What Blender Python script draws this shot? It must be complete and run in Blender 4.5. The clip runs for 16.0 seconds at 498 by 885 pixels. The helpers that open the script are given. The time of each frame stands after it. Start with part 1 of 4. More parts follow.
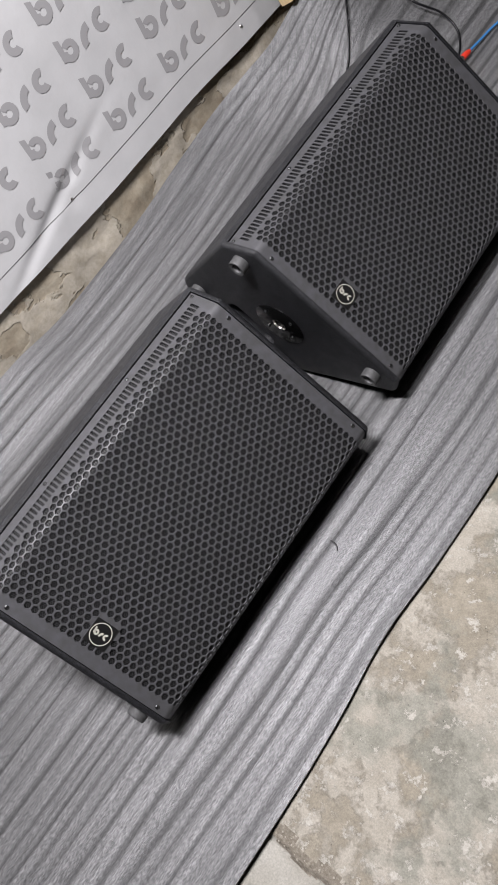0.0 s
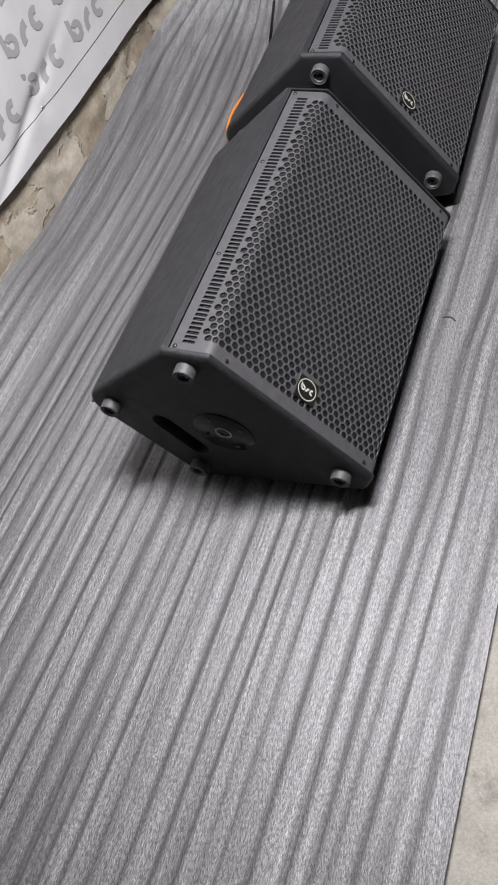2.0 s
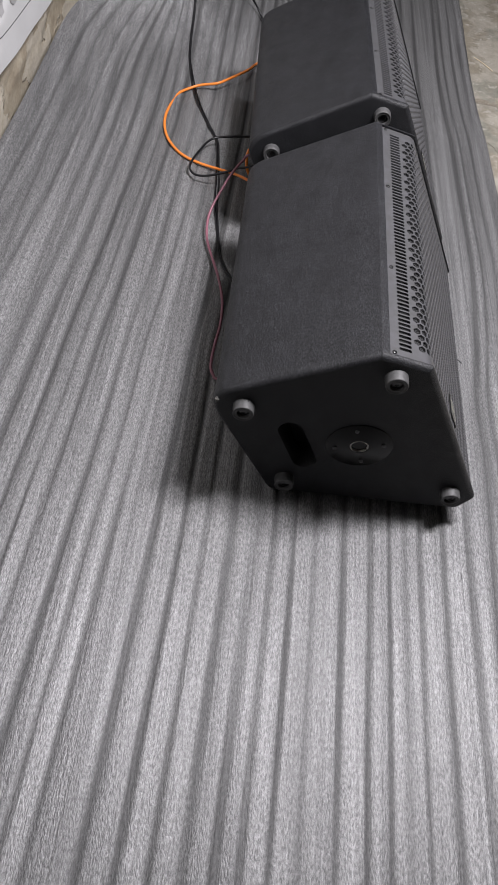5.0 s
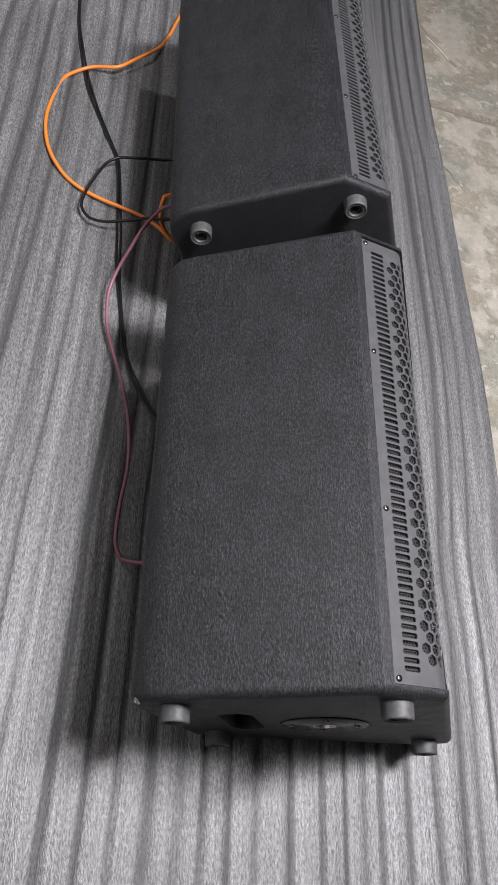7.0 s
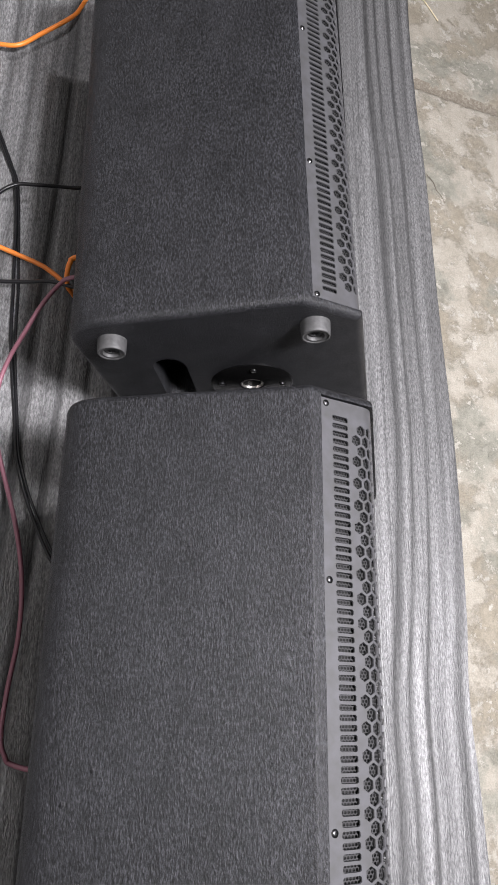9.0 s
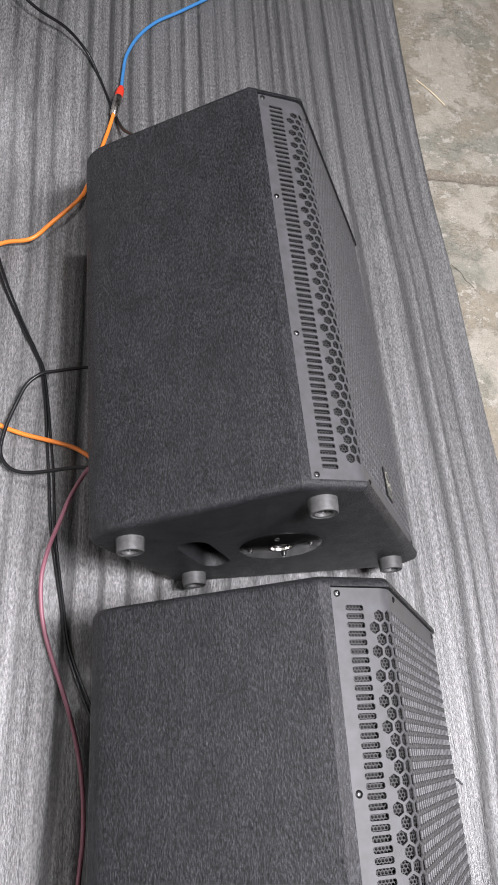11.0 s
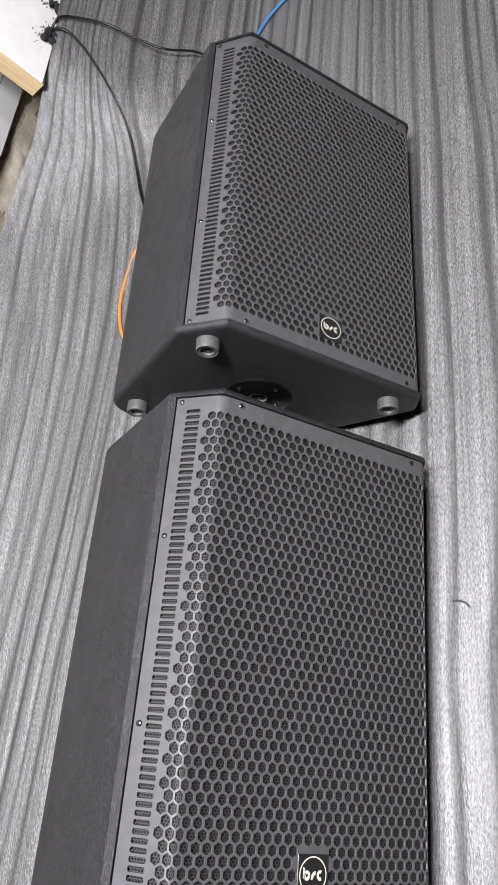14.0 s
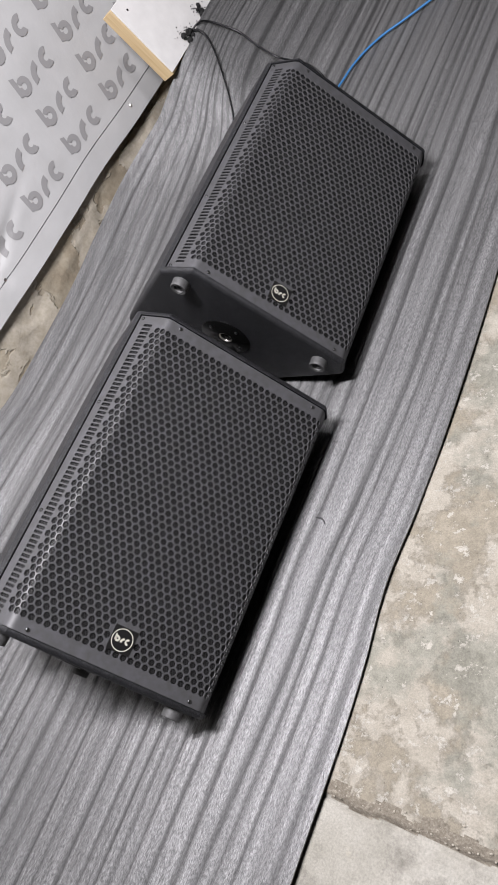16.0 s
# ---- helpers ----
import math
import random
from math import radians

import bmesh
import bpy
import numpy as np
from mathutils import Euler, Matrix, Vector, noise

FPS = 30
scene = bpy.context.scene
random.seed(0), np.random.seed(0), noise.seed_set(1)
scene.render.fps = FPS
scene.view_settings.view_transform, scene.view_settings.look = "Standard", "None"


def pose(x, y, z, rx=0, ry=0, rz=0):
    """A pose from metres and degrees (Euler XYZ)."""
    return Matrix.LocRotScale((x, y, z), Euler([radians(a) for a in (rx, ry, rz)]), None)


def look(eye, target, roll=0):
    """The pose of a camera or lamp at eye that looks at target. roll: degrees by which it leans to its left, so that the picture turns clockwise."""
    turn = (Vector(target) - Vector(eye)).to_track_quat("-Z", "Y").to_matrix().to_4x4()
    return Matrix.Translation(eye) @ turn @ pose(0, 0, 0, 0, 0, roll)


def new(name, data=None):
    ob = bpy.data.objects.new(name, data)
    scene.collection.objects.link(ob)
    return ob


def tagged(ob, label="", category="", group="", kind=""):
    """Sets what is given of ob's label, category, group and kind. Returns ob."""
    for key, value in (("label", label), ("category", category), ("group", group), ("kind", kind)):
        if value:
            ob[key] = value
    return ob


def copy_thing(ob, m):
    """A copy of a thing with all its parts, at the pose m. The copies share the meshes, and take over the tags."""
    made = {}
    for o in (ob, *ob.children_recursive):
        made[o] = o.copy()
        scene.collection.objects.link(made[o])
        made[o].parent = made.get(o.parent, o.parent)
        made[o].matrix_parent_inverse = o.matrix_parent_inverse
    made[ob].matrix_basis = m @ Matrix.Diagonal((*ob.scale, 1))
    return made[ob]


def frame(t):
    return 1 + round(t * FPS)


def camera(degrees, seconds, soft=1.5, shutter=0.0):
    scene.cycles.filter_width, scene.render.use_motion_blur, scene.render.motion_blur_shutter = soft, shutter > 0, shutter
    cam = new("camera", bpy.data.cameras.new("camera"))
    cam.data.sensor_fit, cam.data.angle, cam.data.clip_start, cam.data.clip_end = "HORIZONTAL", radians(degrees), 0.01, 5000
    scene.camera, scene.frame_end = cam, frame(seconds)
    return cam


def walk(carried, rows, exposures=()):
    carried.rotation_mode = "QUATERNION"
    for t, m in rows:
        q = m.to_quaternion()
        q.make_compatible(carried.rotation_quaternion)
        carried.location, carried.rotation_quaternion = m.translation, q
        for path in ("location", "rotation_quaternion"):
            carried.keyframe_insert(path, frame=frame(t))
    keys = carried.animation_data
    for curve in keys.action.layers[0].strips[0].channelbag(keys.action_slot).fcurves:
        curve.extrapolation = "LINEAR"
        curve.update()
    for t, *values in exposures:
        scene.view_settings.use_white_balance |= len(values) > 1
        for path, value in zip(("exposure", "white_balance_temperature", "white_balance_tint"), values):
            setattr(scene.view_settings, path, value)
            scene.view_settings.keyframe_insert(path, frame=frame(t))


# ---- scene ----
cam = camera(37.4, 16.0, soft=0.85)
PATH = [
    (0, (0.871, 0.252, 1.278), (-0.454, 0.66, -0.164), -41.5),
    (0.5, (0.795, 0.014, 1.258), (-0.478, 0.506, -0.204), -44.1),
    (1, (0.583, -0.207, 1.22), (-0.595, 0.419, -0.27), -44.0),
    (1.5, (0.548, -0.408, 1.248), (-0.526, 0.329, -0.27), -39.5),
    (2, (0.426, -0.592, 1.271), (-0.47, 0.28, -0.291), -31.4),
    (2.5, (0.186, -0.707, 1.256), (-0.495, 0.297, -0.334), -22.6),
    (3, (0.068, -0.865, 1.261), (-0.416, 0.24, -0.335), -13.5),
    (3.5, (-0.052, -1.002, 1.285), (-0.333, 0.175, -0.307), -4.9),
    (4, (-0.283, -1.047, 1.298), (-0.369, 0.153, -0.3), 4.1),
    (4.2, (-0.355, -1.035, 1.295), (-0.389, 0.175, -0.297), 7.0),
    (6.3, (-0.661, -0.327, 1.236), (-0.27, 0.739, -0.41), 26.6),
    (6.5, (-0.656, -0.282, 1.23), (-0.227, 0.758, -0.424), 28.7),
    (7, (-0.685, -0.131, 1.211), (-0.157, 0.829, -0.462), 34.5),
    (7.5, (-0.736, 0.043, 1.207), (-0.139, 0.912, -0.492), 40.3),
    (8, (-0.733, 0.144, 1.166), (-0.105, 0.95, -0.553), 44.5),
    (8.5, (-0.659, 0.221, 1.161), (-0.007, 0.984, -0.568), 47.2),
    (9, (-0.636, 0.361, 1.151), (0.058, 1.051, -0.593), 50.1),
    (9.5, (-0.638, 0.484, 1.144), (0.074, 1.121, -0.613), 50.9),
    (10, (-0.634, 0.543, 1.157), (0.034, 1.24, -0.594), 45.4),
    (10.2, (-0.637, 0.566, 1.177), (-0.012, 1.307, -0.572), 41.4),
    (12.3, (-0.207, 0.355, 1.287), (-0.294, 1.222, -0.513), -13.8),
    (12.5, (-0.166, 0.326, 1.28), (-0.343, 1.209, -0.506), -20.3),
    (13, (0.068, 0.307, 1.252), (-0.399, 1.182, -0.485), -34.5),
    (13.5, (0.191, 0.273, 1.253), (-0.503, 1.109, -0.426), -43.1),
    (14, (0.332, 0.215, 1.258), (-0.569, 1.015, -0.338), -49.5),
    (14.5, (0.546, 0.221, 1.256), (-0.51, 0.946, -0.28), -51.8),
    (15, (0.7, 0.17, 1.252), (-0.47, 0.845, -0.223), -53.4),
    (15.5, (0.804, 0.053, 1.262), (-0.426, 0.746, -0.155), -52.4),
    (16, (0.935, 0.04, 1.283), (-0.33, 0.713, -0.113), -45.7),
]
EXPOSURES = [(0, 0.25), (1, 0.32), (2, 0.36), (3, 0.30), (4.2, 0.28), (6.3, 0.27), (7, 0.32), (8, 0.42), (8.5, 0.60), (9.5, 0.69), (10, 0.77), (10.2, 0.77), (12.3, 0.67), (13.5, 0.74), (14, 0.80), (14.5, 0.80), (15, 0.56), (16, 0.42)]
walk(cam, [(t, look(eye, target, roll)) for t, eye, target, roll in PATH], EXPOSURES)

# ---- light ----
world = bpy.data.worlds.new("room_air")
scene.world = world
world.use_nodes = True
world.node_tree.nodes["Background"].inputs[0].default_value = (0.75, 0.8, 0.9, 1)
world.node_tree.nodes["Background"].inputs[1].default_value = 0.006


def tube_light(x, y, z, size_x, size_y, watts, turn=0.0, colour=(1.0, 0.97, 1.02)):
    """A ceiling light that shines straight down."""
    data = bpy.data.lights.new("ceiling_light", "AREA")
    data.shape, data.size, data.size_y, data.energy, data.color = "RECTANGLE", size_x, size_y, watts, colour
    ob = new("ceiling_light", data)
    ob.matrix_world = pose(x, y, z, 0, 0, turn)
    return ob


# a tube over the nearer cabinet, and a small lamp beyond the farther one
tube_light(0.20, 0.34, 2.45, 0.80, 0.20, 108, 30)
tube_light(-0.12, 1.68, 2.30, 0.16, 0.12, 12)


# ---- materials ----
def links(mat):
    return mat.node_tree.nodes, mat.node_tree.links


def surface(name, colour, rough=0.5, metal=0.0, spec=0.5):
    mat = bpy.data.materials.new(name)
    mat.use_nodes = True
    b = mat.node_tree.nodes["Principled BSDF"]
    b.inputs["Base Color"].default_value = (*colour, 1)
    b.inputs["Roughness"].default_value = rough
    b.inputs["Metallic"].default_value = metal
    b.inputs["Specular IOR Level"].default_value = spec
    return mat


def noise_node(mat, scale, detail=3.0, stretch=(1, 1, 1), rough=0.55, offset=(0, 0, 0)):
    n, l = links(mat)
    co = n.new("ShaderNodeTexCoord")
    mp = n.new("ShaderNodeMapping")
    mp.inputs["Scale"].default_value = stretch
    mp.inputs["Location"].default_value = offset
    t = n.new("ShaderNodeTexNoise")
    t.inputs["Scale"].default_value = scale
    t.inputs["Detail"].default_value = detail
    t.inputs["Roughness"].default_value = rough
    l.new(co.outputs["Object"], mp.inputs[0])
    l.new(mp.outputs[0], t.inputs["Vector"])
    return t.outputs["Fac"]


def ramp(mat, fac, stops):
    n, l = links(mat)
    r = n.new("ShaderNodeValToRGB")
    while len(r.color_ramp.elements) < len(stops):
        r.color_ramp.elements.new(0.5)
    for e, (p, c) in zip(r.color_ramp.elements, stops):
        e.position = p
        e.color = (*c, 1) if len(c) == 3 else c
    l.new(fac, r.inputs[0])
    return r.outputs[0]


def grey(v):
    return (v, v, v)


def mixed(mat, a, b, fac, kind="MIX"):
    """Colours a and b (sockets or values) mixed by fac."""
    n, l = links(mat)
    m = n.new("ShaderNodeMix")
    m.data_type, m.blend_type = "RGBA", kind
    for sock, v in ((m.inputs[0], fac), (m.inputs[6], a), (m.inputs[7], b)):
        if isinstance(v, bpy.types.NodeSocket):
            l.new(v, sock)
        else:
            sock.default_value = v if isinstance(v, float) else (*v, 1)
    return m.outputs[2]


def bump(mat, height, strength, dist, base=None):
    n, l = links(mat)
    b = n.new("ShaderNodeBump")
    b.inputs["Strength"].default_value = strength
    b.inputs["Distance"].default_value = dist
    l.new(height, b.inputs["Height"])
    if base is not None:
        l.new(base, b.inputs["Normal"])
    return b.outputs[0]


def plug(mat, name, socket):
    mat.node_tree.links.new(socket, mat.node_tree.nodes["Principled BSDF"].inputs[name])


def voronoi(mat, scale):
    n, l = links(mat)
    co = n.new("ShaderNodeTexCoord")
    v = n.new("ShaderNodeTexVoronoi")
    v.inputs["Scale"].default_value = scale
    l.new(co.outputs["Object"], v.inputs["Vector"])
    return v.outputs["Distance"]


# textured black cabinet coat: short raised fibres that run along the cabinet
COAT = surface("black_textured_coat", (0.01, 0.01, 0.01), 0.45, 0.0, 0.28)
fibre = noise_node(COAT, 600, 5, (1, 0.30, 1), 0.70)
# paler flecks put the fibres' glints into the colour
glint_fleck = ramp(COAT, fibre, [(0.37, grey(0.0026)), (0.50, (0.0125, 0.0128, 0.0142)), (0.64, (0.040, 0.041, 0.046))])
plug(COAT, "Base Color", mixed(COAT, glint_fleck, ramp(COAT, noise_node(COAT, 22, 6, (1, 0.6, 1), 0.65), [(0.32, grey(0.68)), (0.68, grey(1.12))]), 1.0, "MULTIPLY"))
plug(COAT, "Roughness", ramp(COAT, noise_node(COAT, 35, 4), [(0.3, grey(0.38)), (0.7, grey(0.50))]))
n1 = bump(COAT, fibre, 1.0, 0.0010)
n1 = bump(COAT, noise_node(COAT, 150, 5, (1, 0.7, 1), 0.7), 0.5, 0.0016, n1)
specks = mixed(COAT, (0, 0, 0), ramp(COAT, voronoi(COAT, 34), [(0.03, grey(1)), (0.13, grey(0))]), ramp(COAT, noise_node(COAT, 11, 3), [(0.50, grey(0)), (0.60, grey(1))]))
plug(COAT, "Normal", bump(COAT, specks, 0.7, 0.0016, n1))

# satin powder coat of the grille
GRILLE = surface("grille_powder_coat", (0.035, 0.035, 0.037), 0.48, 0.0, 0.37)
plug(GRILLE, "Base Color", ramp(GRILLE, noise_node(GRILLE, 60, 4), [(0.3, grey(0.045)), (0.7, (0.061, 0.061, 0.066))]))
plug(GRILLE, "Normal", bump(GRILLE, noise_node(GRILLE, 900, 2), 0.2, 0.0004))

# fine perforated sheet behind the grille
MESH = surface("inner_mesh", (0.06, 0.06, 0.062), 0.55, 0.0, 0.3)
plug(MESH, "Base Color", ramp(MESH, noise_node(MESH, 70, 4), [(0.3, grey(0.018)), (0.7, (0.027, 0.027, 0.029))]))

RUBBER = surface("grey_rubber", (0.075, 0.074, 0.073), 0.55)
plug(RUBBER, "Base Color", ramp(RUBBER, noise_node(RUBBER, 180, 4), [(0.3, grey(0.038)), (0.7, grey(0.072))]))
plug(RUBBER, "Normal", bump(RUBBER, noise_node(RUBBER, 500, 2), 0.3, 0.0006))
DARK = surface("dark_steel", (0.11, 0.11, 0.112), 0.28, 1.0)
STEEL = surface("bare_steel", (0.55, 0.53, 0.5), 0.28, 1.0)
plug(STEEL, "Roughness", ramp(STEEL, noise_node(STEEL, 200, 3), [(0.3, grey(0.2)), (0.7, grey(0.42))]))
FLANGE = surface("black_steel_flange", (0.003, 0.003, 0.003), 0.26, 0.0, 0.28)
BADGE = surface("badge_black", (0.008, 0.008, 0.008), 0.3)
BADGE_INK = surface("badge_cream", (0.40, 0.39, 0.33), 0.4)
VOID = surface("black_void", (0.004, 0.004, 0.004), 0.9)

# grey foam mat with long streaks
MAT = surface("grey_foam", (0.3, 0.3, 0.3), 0.5, 0.0, 0.66)
MAT.node_tree.nodes["Principled BSDF"].inputs["IOR"].default_value = 1.58
streak = ramp(MAT, noise_node(MAT, 55, 5, (1, 0.010, 0.4), 0.62), [(0.30, grey(0.080)), (0.44, grey(0.118)), (0.58, grey(0.152)), (0.72, grey(0.205))])
blotch = ramp(MAT, noise_node(MAT, 4, 5, (1, 0.35, 1)), [(0.3, grey(0.80)), (0.7, grey(1.0))])
grain = ramp(MAT, noise_node(MAT, 430, 3, (1, 0.3, 1), 0.62), [(0.36, grey(0.46)), (0.50, grey(0.95)), (0.64, grey(1.52))])
thread = ramp(MAT, noise_node(MAT, 240, 3, (1, 0.008, 0.4), 0.6, (2, 0, 0)), [(0.35, grey(0.80)), (0.50, grey(1.0)), (0.65, grey(1.16))])
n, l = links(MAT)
pore_shade = n.new("ShaderNodeAttribute")
pore_shade.attribute_name = "pore_shade"
# pulled bands: open skin, with groove shade and pale ridges put into colour
groove_shade = ramp(MAT, pore_shade.outputs["Fac"], [(0.0, grey(1.12)), (0.15, grey(1.0)), (0.85, grey(0.36))])
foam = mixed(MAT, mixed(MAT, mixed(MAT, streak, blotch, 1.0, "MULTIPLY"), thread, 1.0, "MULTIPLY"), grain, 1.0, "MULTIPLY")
plug(MAT, "Base Color", mixed(MAT, foam, groove_shade, 1.0, "MULTIPLY"))
skin = ramp(MAT, noise_node(MAT, 40, 4, (1, 0.03, 1)), [(0.3, grey(0.33)), (0.7, grey(0.46))])
plug(MAT, "Roughness", mixed(MAT, skin, (0.62, 0.62, 0.62), ramp(MAT, pore_shade.outputs["Fac"], [(0.1, grey(0)), (0.9, grey(1))])))
n1 = bump(MAT, noise_node(MAT, 26, 4, (1, 0.02, 0.4)), 0.9, 0.006)
n1 = bump(MAT, noise_node(MAT, 240, 3, (1, 0.008, 0.4), 0.6, (2, 0, 0)), 0.5, 0.0005, n1)
plug(MAT, "Normal", bump(MAT, noise_node(MAT, 430, 3, (1, 0.3, 1), 0.62), 1.0, 0.0017, n1))

# old concrete: cream laitance, tan wear, greenish damp patches, pale flakes and dark pits
CONCRETE = surface("old_concrete", (0.4, 0.38, 0.34), 0.8)
cream = ramp(CONCRETE, noise_node(CONCRETE, 26, 10, (1, 1, 1), 0.72, (3, 1, 0)), [(0.28, (0.255, 0.232, 0.186)), (0.52, (0.325, 0.300, 0.250)), (0.75, (0.395, 0.368, 0.315))])
tan = ramp(CONCRETE, noise_node(CONCRETE, 40, 10, (1, 1, 1), 0.75), [(0.28, (0.165, 0.145, 0.108)), (0.52, (0.245, 0.218, 0.168)), (0.75, (0.33, 0.298, 0.238))])
skim = ramp(CONCRETE, noise_node(CONCRETE, 6.5, 12, (1, 1, 1), 0.70), [(0.45, grey(0)), (0.505, grey(1))])
low = mixed(CONCRETE, tan, cream, skim)
damp = ramp(CONCRETE, noise_node(CONCRETE, 4.2, 10, (1, 1, 1), 0.68, (1, 7, 0)), [(0.40, grey(0.85)), (0.475, grey(0.0))])
green = ramp(CONCRETE, noise_node(CONCRETE, 60, 8, (1, 1, 1), 0.72, (6, 2, 0)), [(0.3, (0.150, 0.148, 0.118)), (0.7, (0.270, 0.265, 0.222))])
low = mixed(CONCRETE, low, green, damp)
flake = ramp(CONCRETE, noise_node(CONCRETE, 34, 10, (1, 1, 1), 0.72, (5, 2, 0)), [(0.565, grey(0)), (0.60, grey(0.9))])
worn = mixed(CONCRETE, low, (0.41, 0.388, 0.338), flake)
pits = ramp(CONCRETE, voronoi(CONCRETE, 75), [(0.06, grey(0.42)), (0.13, grey(1.0))])
sand = ramp(CONCRETE, noise_node(CONCRETE, 330, 4), [(0.3, grey(0.80)), (0.7, grey(1.10))])
worn = mixed(CONCRETE, worn, mixed(CONCRETE, (1, 1, 1), pits, ramp(CONCRETE, noise_node(CONCRETE, 14, 4), [(0.50, grey(0)), (0.62, grey(1))])), 1.0, "MULTIPLY")
plug(CONCRETE, "Base Color", mixed(CONCRETE, worn, sand, 1.0, "MULTIPLY"))
n1 = bump(CONCRETE, skim, 0.6, 0.003)
n1 = bump(CONCRETE, flake, 0.5, 0.0015, n1)
plug(CONCRETE, "Normal", bump(CONCRETE, noise_node(CONCRETE, 140, 10, (1, 1, 1), 0.75), 0.7, 0.005, n1))

# crumbled brown mortar in the joints
MORTAR = surface("crumbled_mortar", (0.22, 0.19, 0.15), 0.9)
plug(MORTAR, "Base Color", ramp(MORTAR, noise_node(MORTAR, 150, 8, (1, 1, 1), 0.75), [(0.3, (0.115, 0.098, 0.075)), (0.52, (0.205, 0.180, 0.142)), (0.72, (0.36, 0.33, 0.27))]))
plug(MORTAR, "Normal", bump(MORTAR, noise_node(MORTAR, 170, 8, (1, 1, 1), 0.7), 1.0, 0.006))

# smoother floated slab beyond the joint
FLOATED = surface("floated_concrete", (0.36, 0.35, 0.32), 0.75)
wash = ramp(FLOATED, noise_node(FLOATED, 6, 10, (1, 1, 1), 0.65), [(0.3, (0.215, 0.205, 0.170)), (0.5, (0.285, 0.272, 0.235)), (0.8, (0.36, 0.348, 0.31))])
spots = ramp(FLOATED, noise_node(FLOATED, 9, 10, (1, 1, 1), 0.7, (4, 3, 0)), [(0.36, (0.60, 0.59, 0.58)), (0.47, (1, 1, 1)), (0.60, (1, 1, 1)), (0.66, (1.15, 1.13, 1.08))])
wash = mixed(FLOATED, wash, spots, 1.0, "MULTIPLY")
plug(FLOATED, "Base Color", mixed(FLOATED, wash, ramp(FLOATED, noise_node(FLOATED, 260, 4), [(0.3, grey(0.78)), (0.7, grey(1.08))]), 1.0, "MULTIPLY"))
plug(FLOATED, "Normal", bump(FLOATED, noise_node(FLOATED, 160, 8, (1, 1, 1), 0.7), 0.5, 0.003))

# ochre render at the foot of the wall
OCHRE = surface("ochre_render", (0.4, 0.32, 0.2), 0.85)
coarse = ramp(OCHRE, noise_node(OCHRE, 14, 8, (1, 1, 1), 0.62), [(0.28, (0.275, 0.225, 0.160)), (0.48, (0.355, 0.305, 0.225)), (0.70, (0.43, 0.385, 0.30))])
chips = ramp(OCHRE, noise_node(OCHRE, 8, 7, (1, 0.6, 1), 0.55, (2, 0, 0)), [(0.46, grey(0)), (0.475, grey(1))])
skim_coat = ramp(OCHRE, noise_node(OCHRE, 30, 6, (1, 1, 1), 0.6, (0, 4, 0)), [(0.3, (0.40, 0.355, 0.275)), (0.7, (0.51, 0.465, 0.385))])
coarse = mixed(OCHRE, coarse, skim_coat, chips)
plug(OCHRE, "Base Color", mixed(OCHRE, coarse, ramp(OCHRE, noise_node(OCHRE, 90, 8, (1, 1, 1), 0.7), [(0.3, grey(0.80)), (0.62, grey(1.03))]), 1.0, "MULTIPLY"))
n1 = bump(OCHRE, chips, 0.8, 0.008)
plug(OCHRE, "Normal", bump(OCHRE, noise_node(OCHRE, 70, 10, (1, 1, 1), 0.7), 0.5, 0.005, n1))

# printed vinyl banner
VINYL = surface("white_vinyl", (0.72, 0.73, 0.74), 0.58)
plug(VINYL, "Base Color", ramp(VINYL, noise_node(VINYL, 6, 6), [(0.3, (0.48, 0.48, 0.475)), (0.7, (0.55, 0.55, 0.545))]))
plug(VINYL, "Normal", bump(VINYL, noise_node(VINYL, 9, 4), 0.25, 0.01))
INK = surface("grey_print", (0.315, 0.31, 0.31), 0.45)
SEAM = surface("dark_thread", (0.04, 0.04, 0.04), 0.8)
BOARD = surface("white_board", (0.76, 0.75, 0.73), 0.5)
plug(BOARD, "Base Color", ramp(BOARD, noise_node(BOARD, 20, 6), [(0.3, (0.70, 0.69, 0.67)), (0.7, (0.78, 0.77, 0.75))]))
PINE = surface("pine_edge", (0.62, 0.47, 0.27), 0.6)
plug(PINE, "Base Color", ramp(PINE, noise_node(PINE, 60, 5, (1, 1, 0.06)), [(0.3, (0.52, 0.37, 0.19)), (0.7, (0.70, 0.55, 0.33))]))
# unseen room shell, its grey set low to cut the bounce
ROOM_SHELL = surface("dark_room_shell", (0.45, 0.44, 0.42), 0.9)
plug(ROOM_SHELL, "Base Color", ramp(ROOM_SHELL, noise_node(ROOM_SHELL, 3, 6), [(0.3, grey(0.065)), (0.7, (0.10, 0.098, 0.094))]))
ORANGE = surface("orange_cable_jacket", (0.72, 0.21, 0.03), 0.4)
BLACKCABLE = surface("black_cable_jacket", (0.008, 0.008, 0.009), 0.3, 0.0, 0.35)
PINK = surface("dusty_pink_cable_jacket", (0.215, 0.085, 0.112), 0.45)
BLUE = surface("blue_cable_jacket", (0.045, 0.19, 0.44), 0.45)
RED = surface("red_plastic", (0.65, 0.04, 0.02), 0.4)
SCUFF = surface("worn_coat", (0.09, 0.087, 0.08), 0.7)
LINT = surface("black_lint", (0.012, 0.012, 0.012), 0.95)


# ---- mesh helpers ----
def part(name, bm, material, parent=None, label=""):
    """Links a bmesh as one mesh object, under parent if one is given."""
    me = bpy.data.meshes.new(name)
    bm.to_mesh(me)
    bm.free()
    me.materials.append(material)
    ob = new(name, me)
    if parent is not None:
        ob.parent = parent
    return tagged(ob, label)


